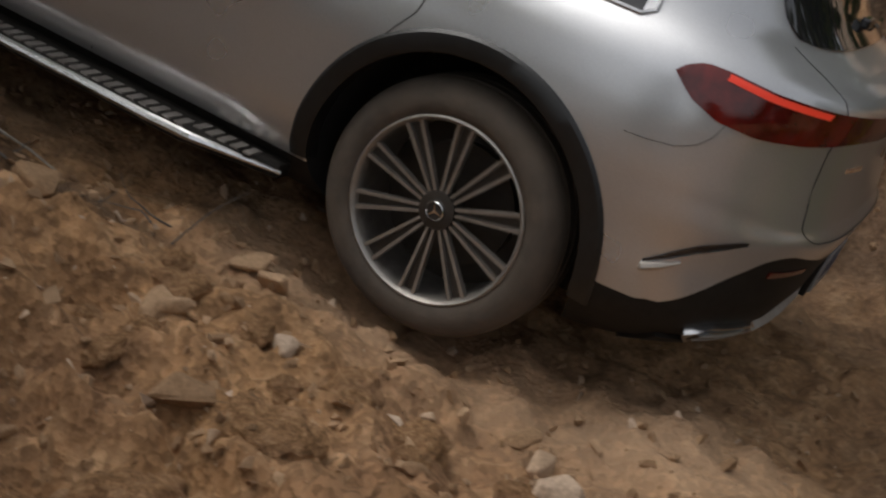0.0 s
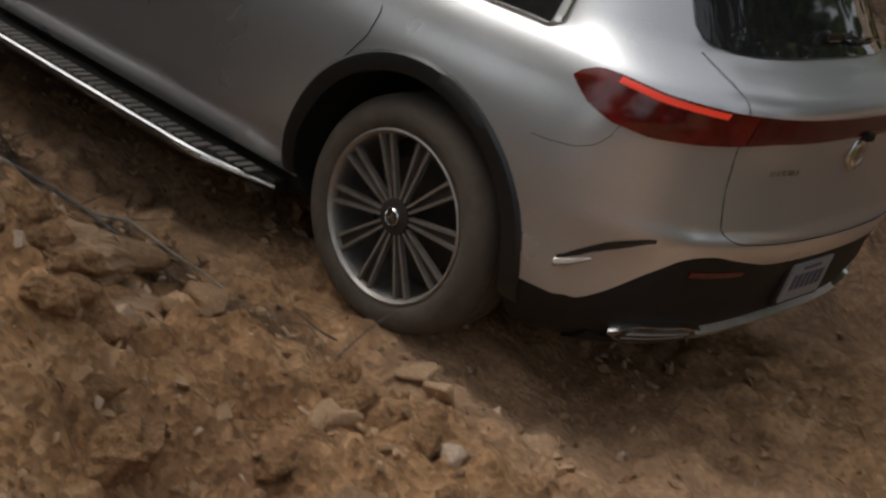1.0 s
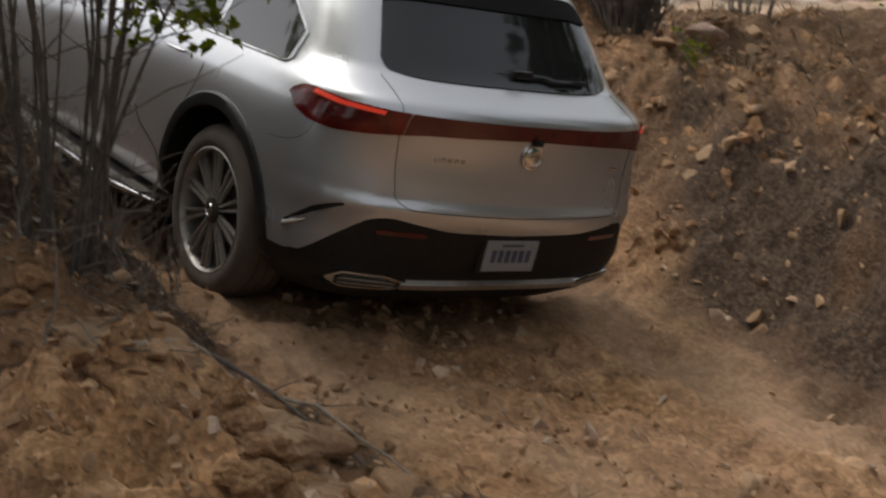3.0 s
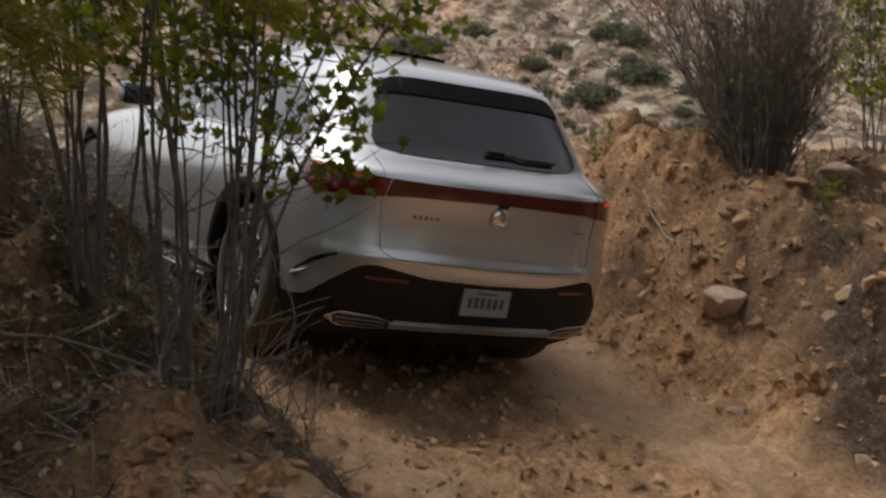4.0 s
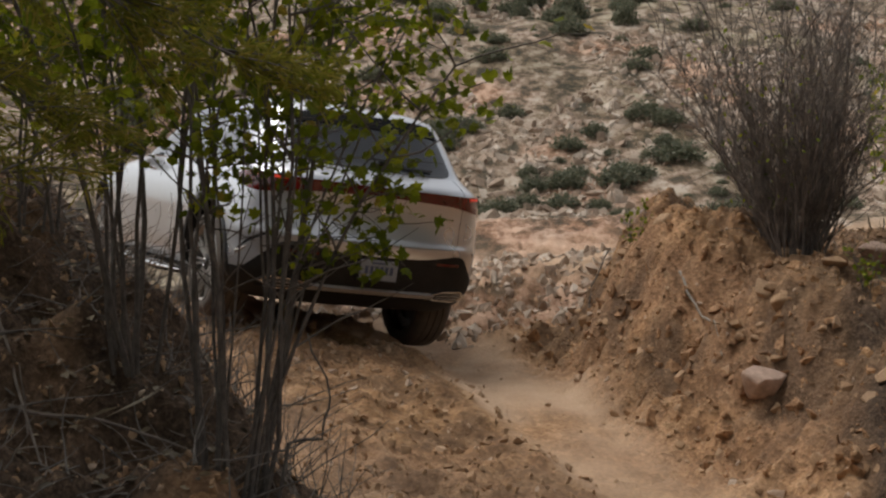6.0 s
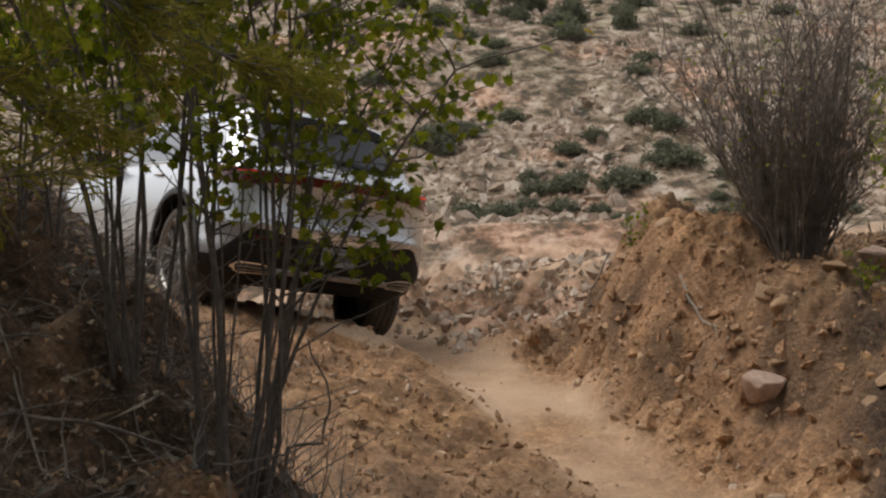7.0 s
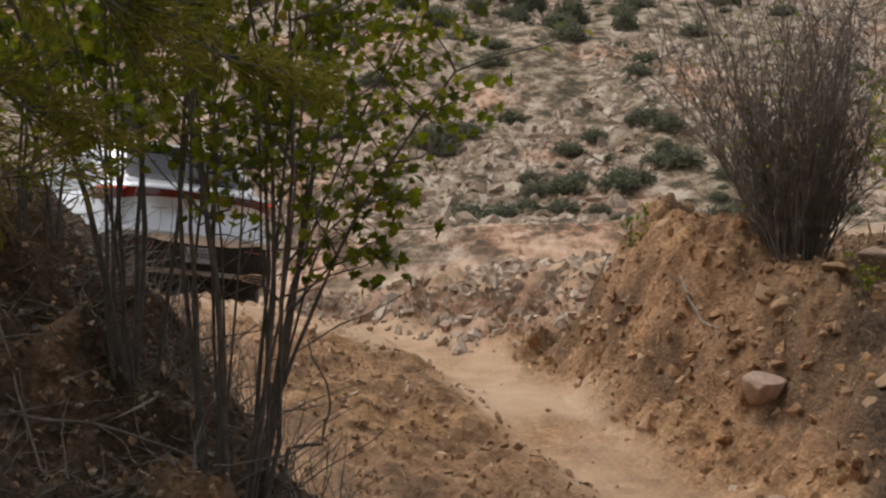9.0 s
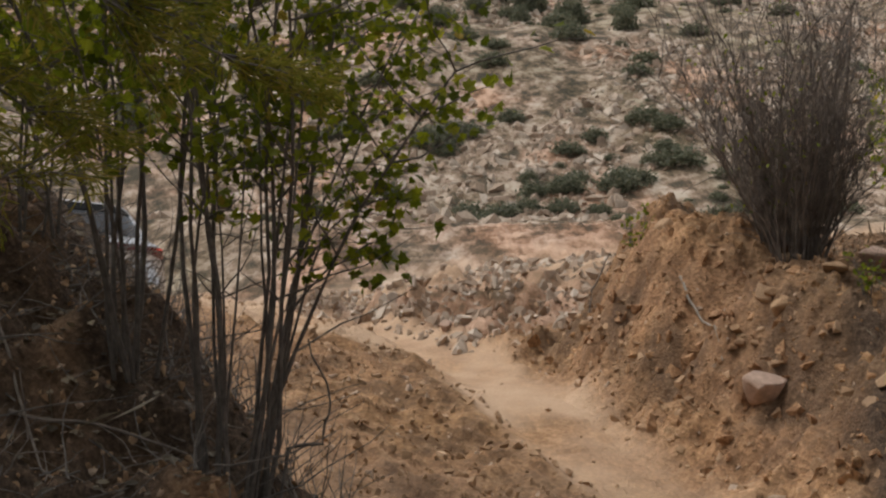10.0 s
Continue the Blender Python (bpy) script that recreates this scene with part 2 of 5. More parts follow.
def ground(x, y, relief=True):
    s, u, zt = along(x, y)
    lean = np.tan(np.radians(table(s, (0, 5.2), (2, 4.2), (4, 6.6), (5.5, 7), (7, 6.2), (9, 8), (12, 6), (16, 2))))
    wob = fbm(x, y, 1.6, 3, 3)
    rise_r = table(s, (-4, 0.7), (0, 0.9), (2, 1.0), (4, 1.05), (5.6, 0.95), (6.1, 0.90), (6.6, 0.72), (7.1, 0.42), (11, 0.45), (14, 0.7))
    wide_r = table(s, (0, 1.6), (4, 1.4), (5.6, 1.15), (6.2, 1.3), (6.7, 1.8), (7.2, 3.4), (14, 4.8))
    ur = u + 0.35 * wob
    toe = table(s, (2, 1.15), (4, 1.42), (7, 1.42), (8, 1.2))
    right = rise_r * step(ur, toe, 1.15 + wide_r) + 0.015 * np.clip(ur - 1.15 - wide_r, 0, 6)
    rise_l = table(s, (-4, 0.2), (0, 0.12), (1.2, 0.22), (2.2, 0.42), (4, 0.66), (5.5, 0.58), (8, 0.5), (14, 0.4))
    wide_l = table(s, (0, 2.0), (2, 0.9), (4, 0.5), (8, 0.7))
    ul = -u + 0.25 * wob
    left = rise_l * step(ul, 1.05, 1.05 + wide_l) + 0.10 * np.clip(ul - 1.05 - wide_l, 0, 8)
    left = left + 0.62 * np.clip(ul - 1.55, 0, 1.7) * step(s, 2.3, 3.6) * (1 - step(s, 5.5, 8))
    z = zt - np.clip(u, -1.4, 1.4) * lean + right + left
    # two wheel ruts and a low crown between them
    rut = np.exp(-((np.abs(u) - 0.82) / 0.17) ** 2)
    z = z - 0.02 * rut
    z = z - 0.13 * np.exp(-((u - 0.96) / 0.38) ** 2) * step(s, 5.2, 6.6) * (1 - step(s, 10, 13))
    # the knob at the end of the right bank
    z = z + 0.30 * np.exp(-((x - 1.60) / 0.32) ** 2 - ((y - 10.2) / 0.6) ** 2)
    # a washed-out hollow in the right bank
    z = z - 0.20 * np.exp(-((x - 1.78) / 0.26) ** 2 - ((y - 8.75) / 0.30) ** 2)
    # the country round it
    hill = 1.25 + 0.30 * np.clip(y - 34 + 3 * fbm(x, y, 25, 11, 2), 0, 400) + 0.02 * np.abs(x)
    hill = hill + step(y, 30, 45) * (1.6 * fbm(x, 0.5 * y, 14, 21, 3) + 1.1 * (0.25 - np.abs(fbm(x, 0.32 * y, 5.0, 23, 3))) + 0.25 * fbm(x, 0.4 * y, 1.5, 27, 2))
    hill = hill * (0.25 + 0.75 * step(x, -0.75 * y - 14, -0.42 * y - 2)) + 0.2
    hill = np.where(y < 10, hill + 0.10 * (y - 10), hill)
    away = step(np.abs(u), 5, 13)
    z = z * (1 - away) + hill * away
    if relief:
        on = 1 - step(u, 0.5, 0.7) * (1 - step(u, 1.25, 1.5)) * step(s, 2.5, 4.5)
        rough = (0.10 + 0.90 * on) * (0.8 + 0.2 * step(np.abs(u), 0.9, 1.4))
        near = 1 - step(y, 25, 40)
        lump = fbm(x, y, 0.42, 5, 3) * 0.16
        clod = np.abs(fbm(x, y, 0.16, 9, 3, 0.6))
        z = z + near * rough * (lump + 0.10 * (clod - 0.15)) + 0.025 * fbm(x, y, 0.07, 13, 2) * rough * near
        bank = step(u, 1.2, 1.8) * (1 - step(u, 3.0, 4.5)) + 0.6 * step(-u, 1.2, 1.7) * (1 - step(-u, 2.2, 3.5))
        z = z + near * bank * (0.36 * (np.abs(fbm(x + 0.3 * z, y, 0.75, 31, 5, 0.62)) - 0.16) + 0.07 * (np.abs(fbm(x, y + 0.4 * z, 0.20, 33, 4, 0.7)) - 0.15))
        heap = step(-u, 0.9, 2.2) * (1 - step(s, 3.2, 4.5))
        z = z + heap * (0.36 * (np.abs(fbm(x, y, 0.38, 61, 4, 0.5)) - 0.15) + 0.18 * fbm(x, y, 0.9, 63, 2))
        z = z - 0.02 * rut * (1 - on)
    return z


def grades(lo, hi, a, b, fine, middle, grow=1.07):
    """Coordinates with a fine step from a to b, growing outwards."""
    mid = list(np.arange(a, b, fine))
    up, d = [mid[-1]], fine
    while up[-1] < hi:
        d = min(d * grow, 0.42 if up[-1] < middle else 60)
        up.append(up[-1] + d)
    down, d = [mid[0]], fine
    while down[-1] > lo:
        d = min(d * grow, 0.42 if -down[-1] < middle * 0.35 else 60)
        down.append(down[-1] - d)
    return np.array(down[:0:-1] + mid + up[1:])


def ground_height(x, y):
    return float(ground(np.array([float(x)]), np.array([float(y)]))[0])


def build_ground():
    xs = grades(-900, 900, -3.6, 4.2, 0.03, 26)
    ys = grades(-600, 1500, 1.8, 14.5, 0.032, 76)
    X, Y = np.meshgrid(xs, ys)
    Z = ground(X.ravel(), Y.ravel())
    n, m = len(xs), len(ys)
    co = np.stack([X.ravel(), Y.ravel(), Z], 1)
    i = np.arange(n * m).reshape(m, n)
    quads = np.stack([i[:-1, :-1], i[:-1, 1:], i[1:, 1:], i[1:, :-1]], -1).reshape(-1, 4)
    me = bpy.data.meshes.new("ground")
    me.vertices.add(len(co))
    me.vertices.foreach_set("co", co.ravel())
    me.loops.add(quads.size)
    me.loops.foreach_set("vertex_index", quads.ravel())
    me.polygons.add(len(quads))
    me.polygons.foreach_set("loop_start", np.arange(0, quads.size, 4))
    me.update(calc_edges=True)
    me.polygons.foreach_set("use_smooth", np.ones(len(quads), dtype=bool))
    s, u, _ = along(X.ravel(), Y.ravel())
    edge = u + 0.12 * fbm(X.ravel(), Y.ravel(), 0.5, 43, 3)
    open_to = table(s, (5.2, 0.5), (6.6, 0.1), (7.4, -0.7))
    dust = step(edge, open_to, open_to + 0.16) * (1 - step(edge, 1.3, 1.6)) * table(s, (0, 0.25), (2.2, 0.3), (3.6, 0.6), (5, 1)) + np.exp(-((u + 0.85) / 0.34) ** 2) * table(s, (-1, 0.45), (3, 0.4), (5, 0.3)) + 0.12 * (1 - step(np.abs(u), 0.9, 1.4)) * (1 - step(s, 3, 5))
    dust = dust * np.clip(0.75 + 1.2 * fbm(X.ravel(), Y.ravel(), 0.6, 41, 3), 0, 1) * step(s, -4, -0.5)
    dust = np.maximum(dust, 0.9 * step(u, 1.5, 3.2) * step(s, 7.2, 9) * (1 - step(Y.ravel(), 17, 24)) * np.clip(0.7 + 1.3 * fbm(X.ravel(), Y.ravel(), 1.2, 47, 3), 0, 1))
    rub = step(edge, 1.15, 1.7) * step(s, 6.75, 7.4)
    rub = np.maximum(rub, step(np.abs(u), 6, 12) * step(Y.ravel(), 10, 16))
    # left bank: leaf litter darkened for its shade; right slope: shade painted in
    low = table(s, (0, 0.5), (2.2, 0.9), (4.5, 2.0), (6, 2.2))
    litter_shade = step(-u, 1.08, 1.45) * step(s, 1.6, 2.3) * (1 - step(-u, 5, 8)) * (1 - 0.12 * step(-u + 0.5 * fbm(X.ravel(), Y.ravel(), 0.9, 59, 3), 1.9, 2.7)) + table(s, (-1, 0.8), (2.2, 0.95), (3.4, 0.6), (5, 0.5), (8, 0.4)) * step(u - low + 0.9 * fbm(X.ravel(), Y.ravel(), 0.8, 57, 3), -0.1, 1.1) * (1 - step(s, 6, 8)) * (1 - step(u, 6, 8))
    litter_shade = litter_shade + 0.8 * np.exp(-((edge + 1.30) / 0.11) ** 2) * step(s, 0.2, 0.9) * (1 - step(s, 2.6, 3.2))
    litter_shade = np.clip(litter_shade * (1.05 + 0.8 * fbm(X.ravel(), Y.ravel(), 0.5, 51, 3)), 0, 1)
    # ground mostly out of view, painted dark as shade that the paintwork mirrors
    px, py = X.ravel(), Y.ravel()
    litter_shade = np.maximum(litter_shade, step(-px, 1.0, 1.8) * step(py, 1.0, 2.2) * (1 - step(py, 5.5, 7)) * (1 - step(-px, 7, 9)))
    litter_shade = np.maximum(litter_shade, 0.9 * step(px - 0.6 * py + 1.6 * fbm(px, py, 1.4, 77, 4, 0.6), 1.0, 2.1) * step(py, -3, -1) * (1 - step(py, 2.6, 3.6)) * (1 - step(px, 8, 10)))
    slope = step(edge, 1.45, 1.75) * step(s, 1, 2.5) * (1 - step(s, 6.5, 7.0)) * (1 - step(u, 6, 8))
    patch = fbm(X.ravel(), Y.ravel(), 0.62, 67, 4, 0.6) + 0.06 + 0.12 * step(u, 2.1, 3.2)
    litter_shade = np.maximum(litter_shade, 0.72 * slope * step(patch, -0.16, 0.14))
    middle = (1 - step(np.abs(edge + 0.15), 0.55, 0.85)) * step(s, 2, 3.5) * (1 - step(s, 6, 7.2))
    litter_shade = np.maximum(litter_shade, middle * (0.16 + 0.34 * step(fbm(px, py, 0.4, 73, 4, 0.6), -0.08, 0.18)))
    for name, values in (("dust", np.clip(dust, 0, 1)), ("rubble", rub), ("litter_shade", litter_shade)):
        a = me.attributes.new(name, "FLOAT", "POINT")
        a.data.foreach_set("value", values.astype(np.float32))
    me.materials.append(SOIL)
    return tagged(new("ground", me), "brown stony dirt track with crumbling banks and a pale hillside", "ground", kind="structure")


build_ground()


# ---- the car: x ahead from the rear axle, y to its left, z up from the ground ----
def lerp_table(*pairs):
    a, b = [p[0] for p in pairs], [p[1] for p in pairs]

    def f(z):
        return float(np.interp(z, a, b))
    return f


half_width = lerp_table((0.22, 0.78), (0.30, 0.88), (0.38, 0.935), (0.50, 0.96), (0.62, 0.965), (0.80, 0.975), (0.92, 0.968), (1.0, 0.955),
                        (1.06, 0.935), (1.11, 0.905), (1.16, 0.868), (1.25, 0.825), (1.35, 0.785), (1.45, 0.745), (1.55, 0.695), (1.61, 0.645),
                        (1.655, 0.57), (1.69, 0.45), (1.71, 0.30), (1.716, 0.15))
rear_end = lerp_table((0.22, -0.72), (0.30, -0.86), (0.38, -0.93), (0.46, -0.965), (0.56, -0.985), (0.63, -1.015), (0.69, -1.026), (0.72, -1.008), (0.84, -0.99),
                      (0.95, -0.995), (1.02, -1.01), (1.08, -1.015), (1.11, -0.995), (1.14, -0.935), (1.17, -0.86), (1.20, -0.79), (1.3, -0.715),
                      (1.42, -0.625), (1.52, -0.56), (1.58, -0.52), (1.625, -0.40), (1.66, -0.15), (1.69, 0.2), (1.71, 0.6), (1.716, 0.9))
front_end = lerp_table((0.22, 3.85), (0.4, 4.07), (0.7, 4.08), (0.85, 4.0), (0.95, 3.8), (1.03, 3.45), (1.08, 3.12), (1.13, 2.85), (1.3, 2.55),
                       (1.5, 2.15), (1.6, 1.9), (1.66, 1.7), (1.70, 1.4), (1.716, 1.15))
corner = lerp_table((0.22, 0.48), (0.42, 0.52), (0.62, 0.70), (1.05, 0.72), (1.2, 0.55), (1.4, 0.48), (1.6, 0.5), (1.716, 0.5))
POWER = 3.1


def taper(x):
    return 1 - 0.045 * min(1, max(0, (0.3 - x) / 1.3)) ** 2


def skin(c, z, off=0.0):
    """A point of the rear of the body: c from 0 at the middle to 1 (left) or -1 (right) where the flank begins."""
    def at(c, z):
        a = min(abs(c), 1) * math.pi / 2
        x = rear_end(z) + corner(z) * (1 - max(0, math.cos(a)) ** (2 / POWER))
        return Vector((x, math.copysign(half_width(z) * math.sin(a) ** (2 / POWER) * taper(x), c), z))
    p = at(c, z)
    if off:
        e = 0.004
        s = 1 if c >= 0 else -1
        du = at(c + e, z) - at(c - e, z) if abs(c) < 1 - e else at(c, z) - at(c - 2 * e * s, z)
        dv = at(c, z + 0.01) - at(c, z - 0.01)
        n = dv.cross(du)
        if n.length > 1e-9:
            n.normalize()
            if n.x * -1 + n.y * p.y < 0:
                n = -n
            p = p + n * off
    return p


def c_of(y, z=0.9):
    lo, hi = 0.0, 1.0
    for _ in range(40):
        mid = (lo + hi) / 2
        if skin(mid, z).y < abs(y):
            lo = mid
        else:
            hi = mid
    return math.copysign(lo, y)


def c_of_x(x, z=0.9):
    lo, hi = 0.0, 1.0
    for _ in range(40):
        mid = (lo + hi) / 2
        if skin(mid, z).x < x:
            lo = mid
        else:
            hi = mid
    return lo


def flank(x, z):
    """Half width of the body at x and z."""
    xr, d = rear_end(z), corner(z)
    xf, df = front_end(z), 0.9
    k = 1.0
    if x < xr + d:
        k = (1 - min(1, (xr + d - x) / d) ** POWER) ** (1 / POWER)
    elif x > xf - df:
        k = max(0, 1 - min(1, (x - xf + df) / df) ** 2.4) ** (1 / 2.4)
    return half_width(z) * k * taper(x)


def hem(x, y):
    """Where the paint ends and the black lower cladding begins."""
    if x > -0.45:
        return 0.345
    if x > -0.60:
        return 0.43
    y = abs(y)
    return float(np.interp(y, (0, 0.35, 0.62, 0.70, 0.80, 0.90), (0.595, 0.605, 0.65, 0.635, 0.54, 0.44)))


def body_columns():
    cols = [("r", c) for c in np.linspace(0, 1, 27)]
    cols += [("s", k) for k in np.linspace(0, 1, 40)[1:-1]]
    cols += [("f", c) for c in np.linspace(1, 0, 12)]
    return cols


def body_point(col, z):
    kind, k = col
    if kind == "r":
        return skin(k, z)
    if kind == "s":
        x = rear_end(z) + corner(z)
        x = x + (front_end(z) - 0.9 - x) * k
        return Vector((x, flank(x, z), z))
    a = k * math.pi / 2
    x = front_end(z) - 0.9 * (1 - math.cos(a) ** (2 / 2.4))
    return Vector((x, half_width(z) * math.sin(a) ** (2 / 2.4) * taper(x), z))


def body_mesh():
    levels = [0.62, 0.68, 0.74, 0.80, 0.86, 0.92, 0.97, 1.02, 1.06, 1.09, 1.11, 1.13, 1.15, 1.17, 1.19, 1.21, 1.23, 1.27, 1.32, 1.37, 1.42, 1.47, 1.52,
              1.55, 1.58, 1.605, 1.625, 1.64, 1.655, 1.67, 1.68, 1.69, 1.70, 1.71, 1.716]
    cols = body_columns()
    bm = bmesh.new()
    grid = []
    for side in (1, -1):
        for col in cols if side == 1 else cols[-2:0:-1]:
            ref = body_point(col, 0.55)
            h = hem(ref.x, ref.y)
            zs = [0.22 + (h - 0.22) * k / 5 for k in range(6)]
            zs += [h + (0.80 - h) * k / 10 for k in range(1, 10)] + [z for z in levels if z >= 0.80]
            ring = []
            for z in zs:
                p = body_point(col, z)
                ring.append(bm.verts.new((p.x, p.y * side, p.z)))
            grid.append(ring)
    n = len(grid)
    for i in range(n):
        a, b = grid[i], grid[(i + 1) % n]
        for k in range(len(a) - 1):
            f = bm.faces.new((a[k], b[k], b[k + 1], a[k + 1]))
            f.material_index = 1 if k < 5 else 0
    f = bm.faces.new([r[0] for r in grid][::-1])
    f.material_index = 1
    bm.faces.new([r[-1] for r in grid])
    bmesh.ops.recalc_face_normals(bm, faces=bm.faces[:])
    return bm


def cut_body():
    """The body with its four wheel wells cut out, as painted shell, black cladding and liner."""
    whole = part("whole", body_mesh(), (PAINT, BLACK, WELL))
    bm = bmesh.new()
    for x in (0, 3.21):
        for side in (1, -1):
            bmesh.ops.create_cone(bm, cap_ends=True, segments=72, radius1=0.462, radius2=0.462, depth=0.62,
                                  matrix=Matrix.Translation((x, side * 0.86, 0.41)) @ Matrix.Rotation(math.pi / 2, 4, "X"))
    cutter = part("cutter", bm, (PAINT, BLACK, WELL))
    for p in cutter.data.polygons:
        p.material_index = 2
    mod = whole.modifiers.new("wells", "BOOLEAN")
    mod.operation, mod.object, mod.solver = "DIFFERENCE", cutter, "EXACT"
    bpy.context.view_layer.update()
    done = bpy.data.meshes.new_from_object(whole.evaluated_get(bpy.context.evaluated_depsgraph_get()))
    pieces = []
    for k in range(3):
        bm = bmesh.new()
        bm.from_mesh(done)
        bmesh.ops.delete(bm, geom=[f for f in bm.faces if f.material_index != k], context="FACES")
        for f in bm.faces:
            f.material_index = 0
        pieces.append(bm)
    bpy.data.objects.remove(whole)
    bpy.data.objects.remove(cutter)
    return pieces


def sheet(bm, rows, thick_dir=None):
    """Faces over a grid of points, rows of equal length."""
    vs = [[bm.verts.new(p) for p in r] for r in rows]
    for a, b in zip(vs, vs[1:]):
        for k in range(len(a) - 1):
            bm.faces.new((a[k], a[k + 1], b[k + 1], b[k]))
    return vs


def rear_patch(c0, c1, low, high, off, n=24, m=6, skirt=0.02):
    """A panel that lies on the rear skin, from c0 to c1, between two heights, with a rim turned down into the body."""
    bm = bmesh.new()
    rows = []
    for j in range(-1, m + 2):
        v = min(1, max(0, j / m))
        row = []
        for i in range(-1, n + 2):
            k = min(1, max(0, i / n))
            c = c0 + (c1 - c0) * k
            lo, hi = low(c), high(c)
            edge = i in (-1, n + 1) or j in (-1, m + 1)
            row.append(skin(c, lo + (hi - lo) * v, -skirt if edge else off))
        rows.append(row)
    sheet(bm, rows)
    bmesh.ops.remove_doubles(bm, verts=bm.verts[:], dist=1e-5)
    bmesh.ops.recalc_face_normals(bm, faces=bm.faces[:])
    return bm


def flank_patch(x0, x1, low, high, off, side=1, n=16, m=6, skirt=0.015):
    bm = bmesh.new()
    rows = []
    for j in range(-1, m + 2):
        v = min(1, max(0, j / m))
        row = []
        for i in range(-1, n + 2):
            k = min(1, max(0, i / n))
            x = x0 + (x1 - x0) * k
            lo, hi = low(x), high(x)
            edge = i in (-1, n + 1) or j in (-1, m + 1)
            z = lo + (hi - lo) * v
            row.append((x, side * (flank(x, z) + (-skirt if edge else off)), z))
        rows.append(row)
    sheet(bm, rows)
    bmesh.ops.recalc_face_normals(bm, faces=bm.faces[:])
    return bm


def tube(bm, points, r, seg=6, flat=1.0):
    """A rod along points."""
    rings = []
    pts = [Vector(p) for p in points]
    for i, p in enumerate(pts):
        t = (pts[min(i + 1, len(pts) - 1)] - pts[max(i - 1, 0)]).normalized()
        a = t.cross(Vector((0, 0, 1)) if abs(t.z) < 0.9 else Vector((1, 0, 0))).normalized()
        b = t.cross(a)
        rr = r[i] if isinstance(r, (list, tuple)) else r
        rings.append([bm.verts.new(p + a * math.cos(2 * math.pi * k / seg) * rr + b * math.sin(2 * math.pi * k / seg) * rr * flat) for k in range(seg)])
    for a, b in zip(rings, rings[1:]):
        for k in range(seg):
            bm.faces.new((a[k], a[(k + 1) % seg], b[(k + 1) % seg], b[k]))
    bm.faces.new(rings[0][::-1])
    bm.faces.new(rings[-1])
    return bm


def spoke_bar(bm, a0, a1, r0, r1, w0, w1, y0, y1, depth=0.02):
    """A bar from radius r0 at angle a0 to r1 at a1, its face at y0 to y1."""
    p, q = Vector((r0 * math.cos(a0), y0, r0 * math.sin(a0))), Vector((r1 * math.cos(a1), y1, r1 * math.sin(a1)))
    side = (q - p).cross(Vector((0, 1, 0))).normalized()
    down = Vector((0, -depth, 0))
    vs = []
    for c, w in ((p, w0), (q, w1)):
        vs.append([bm.verts.new(c + side * w / 2), bm.verts.new(c - side * w / 2),
                   bm.verts.new(c - side * w * 0.65 + down), bm.verts.new(c + side * w * 0.65 + down)])
    a, b = vs
    for k in range(4):
        bm.faces.new((a[k], a[(k + 1) % 4], b[(k + 1) % 4], b[k]))
    bm.faces.new(a[::-1])
    bm.faces.new(b)


def build_wheel(parent, side):
    """A wheel round its own centre, its outer face towards +y (mirrored for the other side)."""
    wheel = new("wheel")
    wheel.parent = parent
    bm = lathe(bmesh.new(), [(0.275, 0.115), (0.29, 0.135), (0.315, 0.142), (0.345, 0.140), (0.365, 0.128), (0.380, 0.108), (0.388, 0.085), (0.390, 0.062), (0.382, 0.060), (0.382, 0.050), (0.391, 0.048), (0.391, 0.008), (0.383, 0.006), (0.383, -0.006), (0.391, -0.008),
                             (0.391, -0.048), (0.382, -0.050), (0.382, -0.060), (0.390, -0.062), (0.388, -0.085), (0.378, -0.108), (0.345, -0.135), (0.29, -0.13), (0.275, -0.115)], 72)
    smooth(part("tyre", bm, RUBBER, wheel, "dusty black rubber tyre"), 40)
    bm = lathe(bmesh.new(), [(0.268, 0.118), (0.284, 0.128), (0.284, 0.134), (0.278, 0.137), (0.272, 0.132), (0.266, 0.118), (0.262, 0.08), (0.255, -0.10)], 72)
    rim = smooth(part("rim", bm, RIM, wheel, "machined alloy rim with ten double spokes"), 30)
    bm = lathe(bmesh.new(), [(0.0, -0.02), (0.19, -0.02), (0.19, -0.05), (0.262, -0.06)], 48)
    part("brake_disc", bm, RIMDARK, rim, "dark brake disc")
    for k in range(10):
        a = 2 * math.pi * k / 10
        bm = bmesh.new()
        for s in (-1, 1):
            spoke_bar(bm, a + s * 0.17, a + s * 0.088, 0.052, 0.272, 0.009, 0.011, 0.112, 0.124)
        part("spoke", bm, RIM, rim)
        bm = bmesh.new()
        spoke_bar(bm, a, a, 0.06, 0.268, 0.010, 0.036, 0.098, 0.108, 0.015)
        part("spoke_web", bm, RIMDARK, rim, "dark slot between two spokes")
    bm = lathe(bmesh.new(), [(0.0, 0.128), (0.030, 0.127), (0.034, 0.122), (0.058, 0.118), (0.062, 0.105), (0.062, 0.05)], 32)
    smooth(part("hub_cap", bm, RIMDARK, rim, "dark hub cap with a round badge"))
    bm = bmesh.new()
    for k in range(3):
        spoke_bar(bm, math.pi / 2 + k * 2.0944, math.pi / 2 + k * 2.0944, 0.001, 0.024, 0.008, 0.002, 0.1305, 0.129, 0.004)
    lathe(bm, [(0.025, 0.128), (0.0265, 0.131), (0.029, 0.128)], 32)
    part("badge", bm, CHROME, rim, "small chrome badge")
    if side < 0:
        for ob in (wheel.children_recursive):
            me = ob.data
            me.transform(Matrix.Diagonal((1, -1, 1, 1)))
            me.flip_normals()
    return wheel


